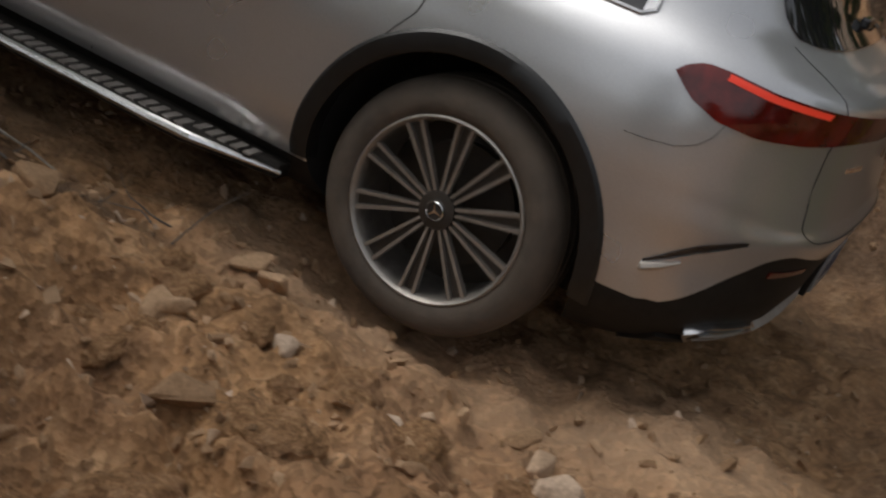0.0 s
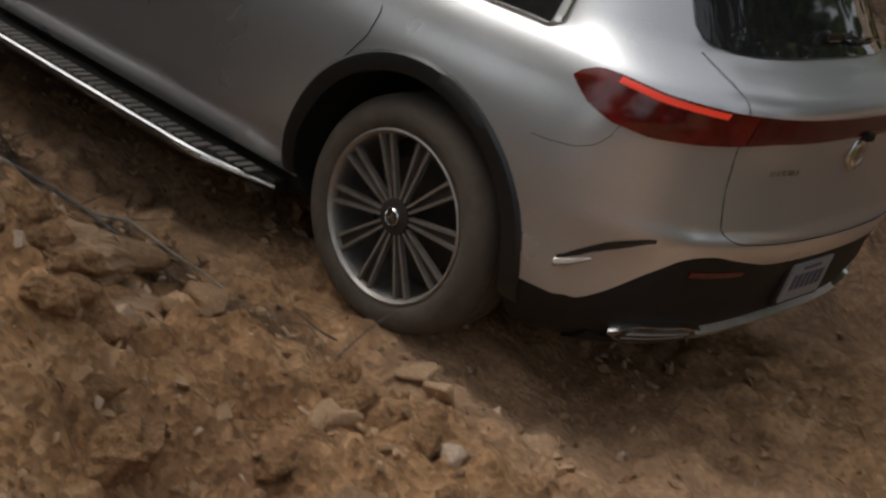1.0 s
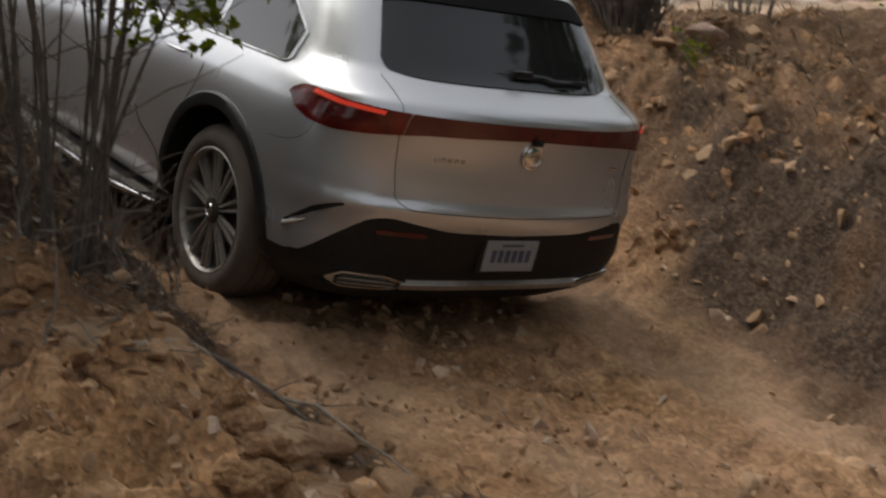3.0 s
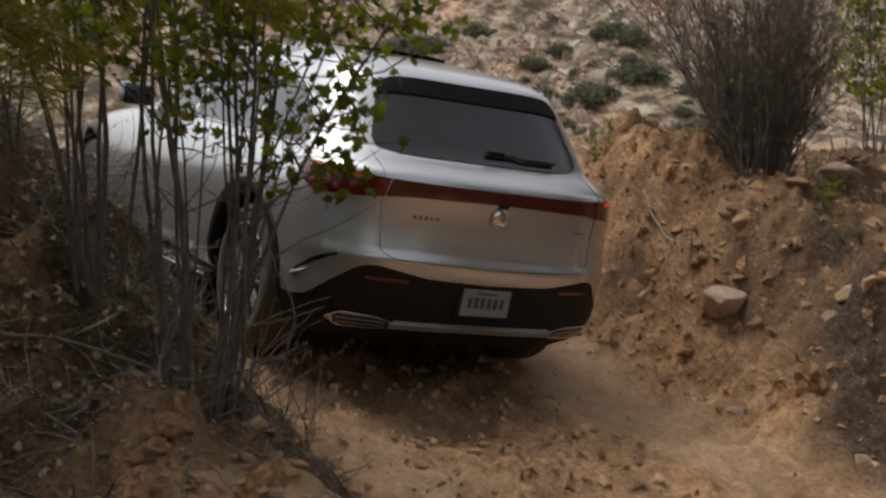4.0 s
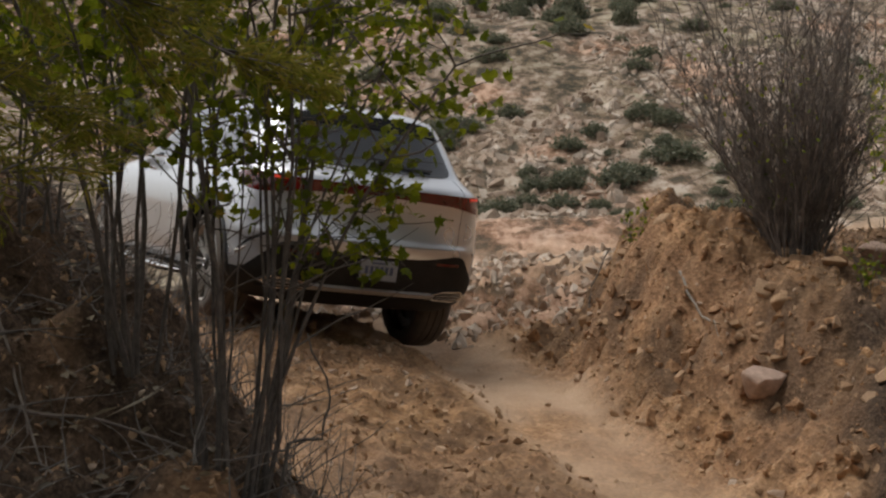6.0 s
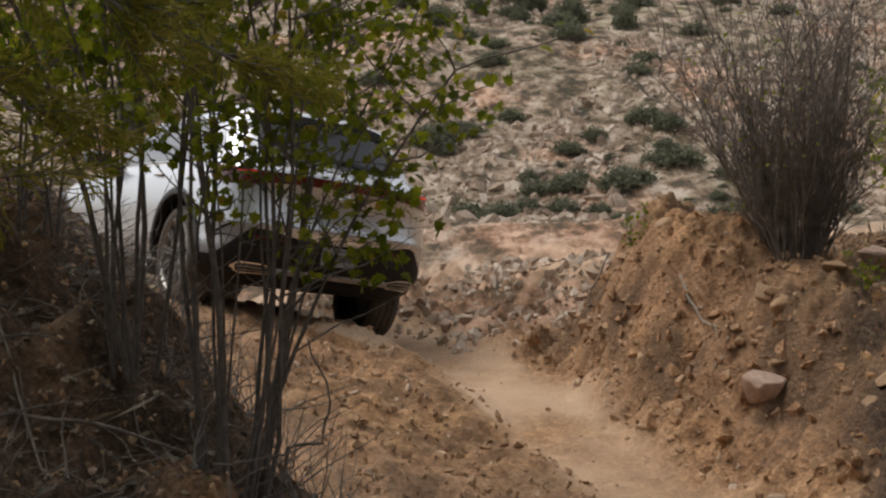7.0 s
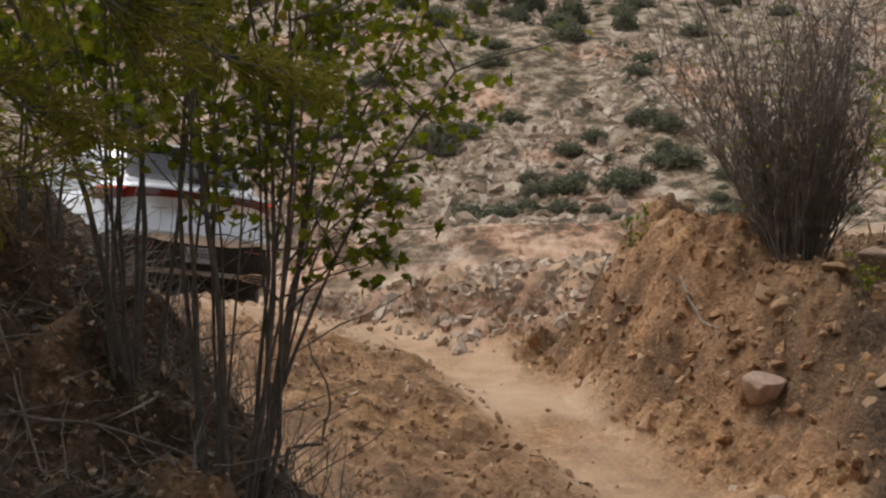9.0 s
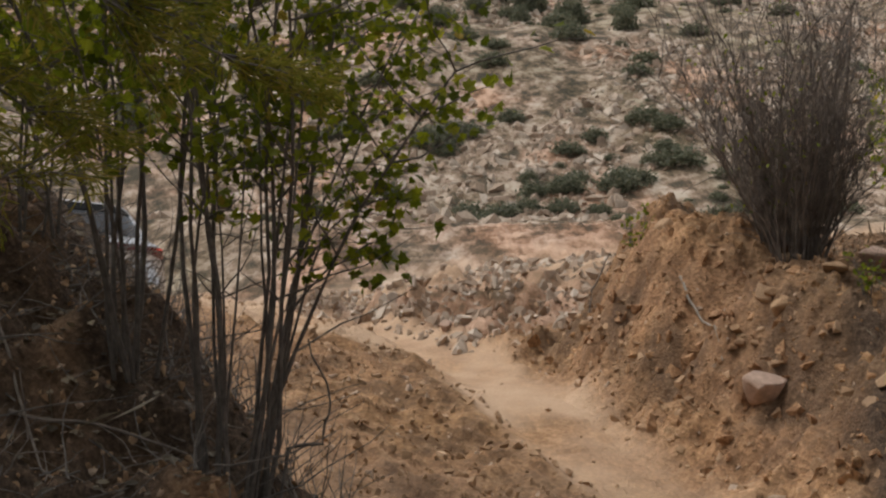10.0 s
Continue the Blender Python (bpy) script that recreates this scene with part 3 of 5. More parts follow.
def badge_mesh(r):
    """A ring with three arms, facing -x."""
    bm = bmesh.new()
    n, tubes = 40, 8
    rings = []
    for i in range(n):
        a = 2 * math.pi * i / n
        rings.append([bm.verts.new((-0.005 * math.sin(b), (r + 0.009 * math.cos(b)) * math.cos(a), (r + 0.009 * math.cos(b)) * math.sin(a)))
                      for b in (2 * math.pi * k / tubes for k in range(tubes))])
    for i in range(n):
        for k in range(tubes):
            bm.faces.new((rings[i][k], rings[(i + 1) % n][k], rings[(i + 1) % n][(k + 1) % tubes], rings[i][(k + 1) % tubes]))
    for k in range(3):
        a = math.pi / 2 + k * 2 * math.pi / 3
        d, s = Vector((0, math.cos(a), math.sin(a))), Vector((0, -math.sin(a), math.cos(a)))
        tip, l, rr, mid, back = d * (r - 0.004), s * 0.017, s * -0.017, Vector((-0.012, 0, 0)), d * -0.005
        v = [bm.verts.new(p) for p in (tip, l + back, mid, rr + back)]
        bm.faces.new((v[0], v[1], v[2]))
        bm.faces.new((v[0], v[2], v[3]))
    bmesh.ops.recalc_face_normals(bm, faces=bm.faces[:])
    return bm


def groove(points, r=0.0035):
    return tube(bmesh.new(), points, r, 5)


def const(v):
    return lambda *_: v


def build_car():
    car = tagged(new("car"), "silver electric sport utility car climbing a dirt track, dusty", "car")
    shell, clad, liner = cut_body()
    smooth(part("body", shell, PAINT, car, "silver painted body"), 40)
    smooth(part("lower_cladding", clad, BLACK, car, "black lower bumper and sill cladding"), 40)
    for ahead in (True, False):
        for leftward in (True, False):
            bm = liner.copy()
            out = [f for f in bm.faces if (f.calc_center_median().x > 1.6) != ahead or (f.calc_center_median().y > 0) != leftward]
            bmesh.ops.delete(bm, geom=out, context="FACES")
            smooth(part("wheel_well", bm, WELL, car, "dark wheel well"), 40)
    liner.free()
    # wheel arch trims
    for x0 in (0, 3.21):
        for side in (1, -1):
            bm = bmesh.new()
            rows = []
            for i in range(49):
                a = radians(-6 + 194 * i / 48)
                row = []
                for r, off in ((0.455, -0.06), (0.455, 0.010), (0.463, 0.014), (0.510, 0.012), (0.520, 0.004), (0.520, -0.02)):
                    x, z = x0 + r * math.cos(a), 0.41 + r * math.sin(a)
                    row.append((x, side * (flank(x, max(0.3, z)) + off), z))
                rows.append(row)
            sheet(bm, rows)
            bmesh.ops.recalc_face_normals(bm, faces=bm.faces[:])
            smooth(part("arch_trim", bm, ARCH, car, "satin black wheel arch trim"))
    # tail lamps: a band over the whole rear
    tip = c_of_x(-0.505, 1.06)

    def lamp_low(c):
        k = abs(c) / tip
        return float(np.interp(k, (0, 0.3, 0.55, 0.72, 0.85, 0.94, 1), (1.012, 1.0, 0.972, 0.96, 0.972, 1.005, 1.055)))

    def lamp_high(c):
        k = abs(c) / tip
        return float(np.interp(k, (0, 0.5, 0.75, 0.9, 0.97, 1), (1.075, 1.078, 1.085, 1.098, 1.098, 1.075)))
    inner = c_of(0.62, 1.03)
    for side in (1, -1):
        lamp = smooth(part("tail_lamp", rear_patch(side * inner, side * tip, lamp_low, lamp_high, 0.008, 26, 6), LENS, car, "red tail lamp with a lit strip"))
        part("light_strip", rear_patch(side * (inner + 0.10), side * (tip * 0.90), lambda c: lamp_high(c) - 0.022, lambda c: lamp_high(c) - 0.006, 0.011, 18, 2), GLOW, lamp, "lit red strip")
    smooth(part("light_band", rear_patch(-inner + 0.004, inner - 0.004, lamp_low, lamp_high, 0.007, 40, 5), REDLENS, car, "dark red light band across the tailgate"))
    # rear window, spoiler, wiper
    g0 = c_of(0.605, 1.3)

    def pane_low(c):
        return 1.190 + 0.014 * (abs(c) / g0) ** 3 + 0.05 * (abs(c) / g0) ** 14

    def pane_high(c):
        return 1.56 - 0.03 * (abs(c) / g0) ** 4 - 0.05 * (abs(c) / g0) ** 14
    smooth(part("rear_window", rear_patch(-g0, g0, pane_low, pane_high, 0.006, 40, 10), GLASS, car, "dark tinted rear window"))
    smooth(part("spoiler", rear_patch(-g0, g0, lambda c: 1.485 - 0.02 * (abs(c) / g0) ** 4, lambda c: 1.568 - 0.025 * (abs(c) / g0) ** 4 - 0.04 * (abs(c) / g0) ** 14, 0.016, 40, 5, 0.01), MATT, car, "black roof spoiler"))
    bm = tube(bmesh.new(), [skin(c_of(y, 1.26), 1.225 + (0.012 if y > -0.2 else 0), 0.022) for y in np.linspace(-0.42, -0.02, 9)], 0.010, 6, 1.0)
    box(bm, 0.03, 0.10, 0.035, Matrix.Translation(skin(c_of(-0.05, 1.23), 1.24, 0.02)), 0.008)
    part("wiper", bm, GLOSS, car, "black rear wiper")
    # tailgate gap, bumper crease, fender gap
    line = []
    for k in range(15):
        z = 1.0 - 0.25 * k / 14
        line.append(skin(c_of(0.64 - 0.02 * k / 14, z), z, 0.001))
    for k in range(1, 9):
        a = k / 8 * math.pi / 2
        y, z = 0.62 - 0.10 * (1 - math.cos(a)), 0.75 - 0.06 * math.sin(a)
        line.append(skin(c_of(y, z), z, 0.001))
    for y in np.linspace(0.50, 0, 14):
        line.append(skin(c_of(y, 0.69) if y > 0 else 0, 0.69 - 0.012 * (1 - y / 0.5), 0.001))
    line = [Vector(p) for p in line]
    line += [Vector((p.x, -p.y, p.z)) for p in line[-2::-1]]
    part("tailgate_gap", groove(line, 0.0016), SEAM, car, "dark gap round the tailgate")
    top = []
    for z in np.linspace(1.075, 1.19, 8):
        top.append(skin(c_of(0.64, z), z, 0.001))
    for side in (1, -1):
        part("gap", groove([(p.x, side * p.y, p.z) for p in top], 0.0013), SEAM, car)
        part("gap", groove([(x, side * (flank(x, z) + 0.0005), z) for x, z in ((-0.44, 0.86), (-0.50, 0.862), (-0.58, 0.872), (-0.63, 0.895), (-0.66, 0.93), (-0.675, 0.97))], 0.0011), SEAM, car)
        part("door_gap", groove([(x, side * (flank(x, z) + 0.0005), z) for x, z in ((0.36, 0.74), (0.30, 0.84), (0.24, 0.92), (0.22, 1.0), (0.24, 1.08), (0.27, 1.125))], 0.0020), SEAM, car)
        part("door_gap", groove([(x, side * (flank(x, z) + 0.0005), z) for x, z in ((1.32, 0.36), (1.30, 0.7), (1.30, 1.0), (1.31, 1.12))], 0.0020), SEAM, car)
        part("door_gap", groove([(x, side * (flank(x, z) + 0.0005), z) for x, z in ((2.42, 0.36), (2.42, 0.7), (2.40, 1.0), (2.38, 1.10))], 0.0020), SEAM, car)
    # bumper: side slit with a bright lip, chrome strip and two trim outlets
    for side in (1, -1):
        def slit(x):
            return float(np.interp(x, (-0.84, -0.74, -0.62), (0.675, 0.625, 0.545)))
        bm = bmesh.new()
        rows = []
        for x in np.linspace(-0.845, -0.615, 14):
            k = (x + 0.845) / 0.23
            w = 0.011 * math.sin(math.pi * min(1, 0.12 + 0.8 * k)) + 0.002
            z = slit(x)
            rows.append([(x, side * (flank(x, z + q * w) + (0.002 if abs(q) < 1 else 0.004)), z + q * w) for q in (-1, -0.6, 0.6, 1)])
        sheet(bm, rows)
        bmesh.ops.recalc_face_normals(bm, faces=bm.faces[:])
        vent = part("side_vent", bm, GLOSS, car, "narrow black slit in the bumper corner")
        bm = tube(bmesh.new(), [(x, side * (flank(x, z) + 0.004), z) for x, z in ((-0.71, 0.572), (-0.66, 0.545), (-0.62, 0.528), (-0.615, 0.518))], [0.004, 0.012, 0.014, 0.004], 8)
        part("vent_lip", bm, SATIN, vent, "bright lip of the slit")
        a, b = c_of(0.47, 0.39), c_of(0.79, 0.39)

        def t_low(c):
            k = (abs(c) - a) / (b - a)
            return float(np.interp(k, (0, 0.12, 0.8, 1), (0.352, 0.325, 0.318, 0.358)))

        def t_high(c):
            k = (abs(c) - a) / (b - a)
            return float(np.interp(k, (0, 0.25, 0.75, 1), (0.374, 0.398, 0.402, 0.368)))
        trim = smooth(part("bumper_trim", rear_patch(side * a, side * b, t_low, t_high, 0.018, 18, 3), CHROME, car, "chrome framed trim in the bumper"))
        part("trim_grille", rear_patch(side * (a + 0.02), side * (b - 0.05), lambda c: t_low(c) + 0.012, lambda c: t_high(c) - 0.014, 0.020, 16, 2), GLOSS, trim, "black ribbed insert")
        for k in (0.35, 0.65):
            part("rib", rear_patch(side * (a + 0.04), side * (b - 0.07), lambda c: t_low(c) * (1 - k) + t_high(c) * k - 0.002, lambda c: t_low(c) * (1 - k) + t_high(c) * k + 0.002, 0.0225, 14, 1), SATIN, trim)
        part("reflector", rear_patch(side * c_of(0.45, 0.58), side * c_of(0.66, 0.58), const(0.572), const(0.592), 0.005, 10, 1), REDLENS, car, "small red reflector")
    a = c_of(0.49, 0.38)
    smooth(part("chrome_strip", rear_patch(-a, a, const(0.342), const(0.370), 0.026, 40, 2), SATIN, car, "satin metal strip along the bumper"))
    bm = rear_patch(-c_of(0.80, 0.34), c_of(0.80, 0.34), const(0.24), const(0.322), 0.012, 40, 3)
    smooth(part("diffuser", bm, BLACK, car, "black lower bumper lip"))
    # number plate, shown as plain bars
    px = skin(0, 0.5).x - 0.014
    tilt = Matrix.Rotation(radians(-6), 4, "Y")
    bm = box(bmesh.new(), 0.012, 0.284, 0.142, Matrix.Translation((px, 0, 0.503)) @ tilt, 0.004)
    plate = part("number_plate", bm, PLATE, car, "white number plate with dark bars")
    for k in range(6):
        w = 0.024
        bm = box(bmesh.new(), 0.004, w, 0.056, Matrix.Translation((px, 0, 0.503)) @ tilt @ Matrix.Translation((-0.0065, 0.095 - k * 0.038, 0.0)))
        part("bar", bm, INK, plate)
    bm = box(bmesh.new(), 0.004, 0.12, 0.010, Matrix.Translation((px, 0, 0.503)) @ tilt @ Matrix.Translation((-0.0065, 0, 0.050)))
    part("bar", bm, INK, plate)
    bm = box(bmesh.new(), 0.02, 0.33, 0.17, Matrix.Translation((px + 0.012, 0, 0.503)) @ tilt, 0.006)
    part("plate_holder", bm, BLACK, plate, "black plate holder")
    # badge and lettering bars
    bx = skin(0, 0.955).x - 0.008
    badge = part("badge", badge_mesh(0.050), CHROME, car, "round chrome badge")
    badge.location = (bx, 0, 0.945)
    bm = lathe(bmesh.new(), [(0, 0.011), (0.018, 0.010), (0.034, 0.006), (0.046, 0.000), (0.050, -0.004), (0.052, -0.012)], 32)
    back = smooth(part("badge_back", bm, CHROME, badge, "domed silver badge disc"), 60)
    back.matrix_basis = Matrix.Rotation(math.pi / 2, 4, "Z")
    bm = box(bmesh.new(), 0.035, 0.046, 0.026, Matrix.Translation((skin(0, 1.005).x - 0.010, 0, 1.008)), 0.006)
    part("rear_camera", bm, BLACK, car, "small black rear camera above the badge")
    for y0, n in ((0.47, 5), (-0.50, 3)):
        for k in range(n):
            z = 0.905
            y = y0 - k * 0.030 * (1 if n == 5 else 0.8)
            p = skin(c_of(y, z), z, 0.002)
            bm = box(bmesh.new(), 0.006, 0.018, 0.016, Matrix.Translation(p))
            part("letter_bar", bm, CHROME, car)
    # side windows with a bright surround
    for side in (1, -1):
        panes = ((-0.34, 0.30, 0.06), (0.36, 1.28, 0.0), (1.36, 2.25, 0.0))
        for x0, x1, cut in panes:
            def lo(x):
                return 1.155

            def hi(x, x0=x0):
                return float(np.interp(x, (-0.34, -0.1, 0.3, 0.6, 1.3, 1.8, 2.25), (1.29, 1.43, 1.52, 1.54, 1.56, 1.50, 1.22)))
            smooth(part("side_window", flank_patch(x0, x1, lo, hi, 0.004, side), GLASS, car, "dark tinted side window"))
        rim_line = [(x, 1.15) for x in np.linspace(2.3, -0.34, 14)] + [(-0.375, 1.17), (-0.37, 1.28), (-0.33, 1.31), (-0.1, 1.445), (0.3, 1.533), (0.6, 1.552), (0.9, 1.57), (1.3, 1.572), (1.8, 1.512), (2.25, 1.232)]
        bm = tube(bmesh.new(), [(x, side * (flank(x, z) + 0.004), z) for x, z in rim_line], 0.007, 6)
        smooth(part("window_trim", bm, CHROME, car, "chrome window surround"))
        bm = tube(bmesh.new(), [(x, side * (flank(x, 1.03) + 0.012), 1.03 + 0.006 * (x > 0)) for x in np.linspace(0.40, 0.62, 6)], [0.006, 0.016, 0.018, 0.018, 0.016, 0.006], 8, 0.7)
        smooth(part("door_handle", bm, CHROME, car, "flush chrome door handle"))
        bm = tube(bmesh.new(), [(x, side * (flank(x, 1.05) + 0.012), 1.045) for x in np.linspace(1.50, 1.72, 6)], [0.006, 0.016, 0.018, 0.018, 0.016, 0.006], 8, 0.7)
        smooth(part("door_handle", bm, CHROME, car, "flush chrome door handle"))
        bm = box(bmesh.new(), 0.16, 0.22, 0.15, Matrix.Translation((2.05, side * 1.02, 1.20)), 0.04)
        smooth(part("mirror", bm, GLOSS, car, "black door mirror"))
        # running board
        bm = box(bmesh.new(), 2.06, 0.17, 0.05, Matrix.Translation((1.55, side * 0.955, 0.285)), 0.015)
        bmesh.ops.bisect_plane(bm, geom=bm.verts[:] + bm.edges[:] + bm.faces[:], plane_co=(0.85, 0, 0), plane_no=(1, 0, 0))
        for v in bm.verts:
            if v.co.x < 0.7 and abs(v.co.y) > 0.95:
                v.co.y -= side * 0.09
        board = part("running_board", bm, BLACK, car, "ribbed running board below the doors")
        bm = tube(bmesh.new(), [(x, side * y, 0.292) for x, y in ((2.60, 0.97), (2.48, 1.035), (2.3, 1.046), (1.5, 1.046), (0.95, 1.046), (0.80, 1.035), (0.505, 0.957))], [0.006, 0.014, 0.016, 0.016, 0.016, 0.016, 0.006], 8)
        part("edge_strip", bm, CHROME, board, "bright metal edge")
        for k in range(40):
            bm = box(bmesh.new(), 0.028, 0.07, 0.006, Matrix.Translation((0.62 + k * 0.048, side * (0.995 if k > 4 else 0.96), 0.312)))
            part("tread", bm, TREAD, board)
        bm = tube(bmesh.new(), [(x, side * flank(x, 1.595), 1.60) for x in np.linspace(-0.30, 1.55, 12)], 0.009, 6)
        smooth(part("roof_rail", bm, PAINT, car, "slim silver roof rail"))
    wheels = []
    for x in (0, 3.21):
        for side in (1, -1):
            w = build_wheel(car, side)
            w.location = (x, side * 0.805, 0.40)
            wheels.append((w, x, side))
    return car, wheels


CAR, WHEELS = build_car()


# how far the right rear wheel hangs down into the rut: seconds, metres
HANG = ((0, 0), (4.5, 0), (5.5, 0.10), (6.5, 0.14), (8.5, 0.14), (10, 0.10))


def motions():
    walk(CAR, [(r[0], car_pose(r)) for r in CAR_ROWS])
    rolled, last, spin = 0.0, Vector(CAR_ROWS[0][1:4]), []
    for r in CAR_ROWS:
        rolled += (Vector(r[1:4]) - last).length / 0.391
        last = Vector(r[1:4])
        spin.append((r[0], rolled))
    fine = []
    for (t0, a0), (t1, a1) in zip(spin, spin[1:]):
        fine += [(t0, a0), ((t0 + t1) / 2, (a0 + a1) / 2)]
    fine.append(spin[-1])
    for wheel, x, side in WHEELS:
        hang = HANG if x == 0 and side < 0 else ((0, 0), (10, 0))
        walk(wheel, [(t, Matrix.Translation((x, side * 0.805, 0.40 - float(np.interp(t, [h[0] for h in hang], [h[1] for h in hang])))) @ Matrix.Rotation(WHEEL_START + a, 4, "Y")) for t, a in fine])


# ---- plants ----
def foliage(name, dark, mid, lite, through_light=0.35, odd=None):
    """Leaves: colour varies from leaf to leaf, and some light passes through."""
    m, nt, b = material(name)
    geo = nt.nodes.new("ShaderNodeNewGeometry")
    stops = [(0.0, dark), (0.5, mid), (0.93, lite)]
    if odd:
        stops.append((0.985, odd))
    c = ramp(nt, geo.outputs["Random Per Island"], stops)
    c = mix(nt, "MULTIPLY", 0.5, c, ramp(nt, noise_of(nt, 25, 3), ((0.3, (.6, .6, .6)), (0.7, (1.2, 1.2, 1.1)))))
    nt.links.new(c, b.inputs["Base Color"])
    b.inputs["Roughness"].default_value = 0.55
    b.inputs["Specular IOR Level"].default_value = 0.3
    t = nt.nodes.new("ShaderNodeBsdfTranslucent")
    nt.links.new(c, t.inputs[0])
    mx = nt.nodes.new("ShaderNodeMixShader")
    mx.inputs[0].default_value = through_light
    nt.links.new(b.outputs[0], mx.inputs[1])
    nt.links.new(t.outputs[0], mx.inputs[2])
    nt.links.new(mx.outputs[0], nt.nodes["Material Output"].inputs[0])
    return m


LEAF = foliage("shrub_leaf", (0.075, 0.10, 0.006), (0.165, 0.20, 0.011), (0.30, 0.32, 0.02), 0.6, (0.35, 0.26, 0.04))
SAGE = foliage("hill_bush_leaf", (0.10, 0.11, 0.07), (0.155, 0.162, 0.105), (0.215, 0.21, 0.14), 0.4)
TREELEAF = foliage("tree_leaf", (0.025, 0.045, 0.008), (0.05, 0.085, 0.012), (0.10, 0.12, 0.02), 0.3)
NEEDLE = foliage("soft_needles", (0.15, 0.17, 0.02), (0.26, 0.25, 0.035), (0.38, 0.31, 0.06), 0.6)
STRAW = foliage("dry_grass", (0.06, 0.046, 0.03), (0.12, 0.092, 0.06), (0.22, 0.175, 0.115), 0.15)
BARK = plain("grey_brown_bark", (0.12, 0.103, 0.088), 0.9, var=0.45, scale=25, bumps=0.5)
TWIG = plain("bare_twig", (0.150, 0.122, 0.100), 0.9, var=0.5, scale=12, bumps=0.3)
ROOT = plain("weathered_wood", (0.30, 0.26, 0.21), 0.85, var=0.4, scale=20, bumps=0.4)
OUTLINES = {
    "lobed": ((0, 0), (0.22, 0.02), (0.50, 0.18), (0.34, 0.42), (0.46, 0.70), (0.20, 0.66), (0, 1.0)),
    "oval": ((0, 0), (0.20, 0.2), (0.30, 0.5), (0.18, 0.8), (0, 1.0)),
    "needle": ((0, 0), (0.035, 0.15), (0.03, 0.7), (0, 1.0)),
    "blade": ((0, 0), (0.007, 0.1), (0.006, 0.6), (0, 1.0)),
}


def leaves(name, centres, size, shape, mat, parent, rng, up=0.5, spread=0.35, along_dirs=None, label="", kind="stuff"):
    """Many single leaves in one mesh: two folded halves each."""
    half = OUTLINES[shape]
    n = len(centres)
    d = rng.normal(size=(n, 3)) if along_dirs is None else along_dirs + rng.normal(size=(n, 3)) * spread
    d /= np.linalg.norm(d, axis=1)[:, None]
    nrm = rng.normal(size=(n, 3)) + np.array([0, 0, up * 2])
    nrm -= d * np.sum(nrm * d, 1)[:, None]
    nrm /= np.linalg.norm(nrm, axis=1)[:, None]
    side = np.cross(d, nrm)
    sz = size * rng.uniform(0.6, 1.25, n)
    k = len(half)
    tmpl = [(0, half[0][1], 0), (0, half[-1][1], -0.1)] + [(w, l, 0.12 * w) for w, l in half[1:-1]] + [(-w, l, 0.12 * w) for w, l in half[1:-1]]
    t = np.array(tmpl)
    co = centres[:, None, :] + sz[:, None, None] * (t[None, :, 0:1] * side[:, None, :] + t[None, :, 1:2] * d[:, None, :] + t[None, :, 2:3] * nrm[:, None, :])
    m = len(tmpl)
    a = [0] + list(range(2, k)) + [1]
    b = [1] + list(range(2 * k - 3, k - 1, -1)) + [0]
    base = np.arange(n) * m
    faces = np.concatenate([base[:, None] + np.array(a), base[:, None] + np.array(b)])
    me = bpy.data.meshes.new(name)
    me.from_pydata(co.reshape(-1, 3).tolist(), [], faces.tolist())
    me.materials.append(mat)
    ob = new(name, me)
    if parent is not None:
        ob.parent = parent
    return tagged(ob, label, kind=kind)


def wander(rng, start, lean, length, steps, wobble, droop=0.0):
    """A crooked line of growth."""
    p, d = Vector(start), Vector(lean).normalized()
    out = [p.copy()]
    for _ in range(steps):
        d = (d + Vector(rng.normal(size=3) * wobble) + Vector((0, 0, -droop))).normalized()
        p = p + d * (length / steps)
        out.append(p.copy())
    return out


def leafy_shrub(name, label, at, stems, height, spread, crown_from, leaf_count, rng, leaf=0.05, thick=0.011, side_pull=(0, 0)):
    x, y = at
    thing = tagged(new(name), label, "shrub")
    thing.location = (x, y, ground_height(x, y) - 0.03)
    spots, dirs = [], []
    for k in range(stems):
        a = rng.uniform(0, 2 * math.pi)
        r = spread * math.sqrt(rng.uniform(0, 1))
        lean = Vector((side_pull[0] * 0.14 + math.cos(a) * 0.14 + rng.normal() * 0.08, math.sin(a) * 0.12, 1))
        h = height * rng.uniform(0.7, 1.1)
        line = wander(rng, (math.cos(a) * r, math.sin(a) * r, 0), lean, h, 9, 0.06)
        w = thick * rng.uniform(0.6, 1.35)
        bm = tube(bmesh.new(), line, [w * (1 - 0.075 * i) for i in range(10)], 6)
        for i in range(3, 10):
            for _ in range(2):
                b = rng.uniform(0, 2 * math.pi)
                f = i / 9
                if f < crown_from - 0.12 and rng.uniform() < 0.72:
                    continue
                arm = wander(rng, line[i], (math.cos(b) + side_pull[0], math.sin(b) + side_pull[1], 0.55), rng.uniform(0.25, 0.62) * height / 2.4, 5, 0.16, 0.02)
                tube(bm, arm, [w * 0.38, w * 0.33, w * 0.28, w * 0.22, w * 0.16, w * 0.10], 4)
                if f > crown_from - 0.1:
                    for j in range(1, 6):
                        spots.append(arm[j])
                        dirs.append((arm[j] - arm[j - 1]).normalized())
        smooth(part("stem", bm, BARK, thing))
    idx = rng.integers(0, len(spots), leaf_count)
    c = np.array([spots[i] for i in idx]) + rng.normal(size=(leaf_count, 3)) * 0.045 * height / 2.4
    d = np.array([dirs[i] for i in idx]) * 0.5
    leaves("leaves", c, leaf, "lobed", LEAF, thing, rng, 0.35, 0.7, d, "dense small lobed green leaves")
    return thing


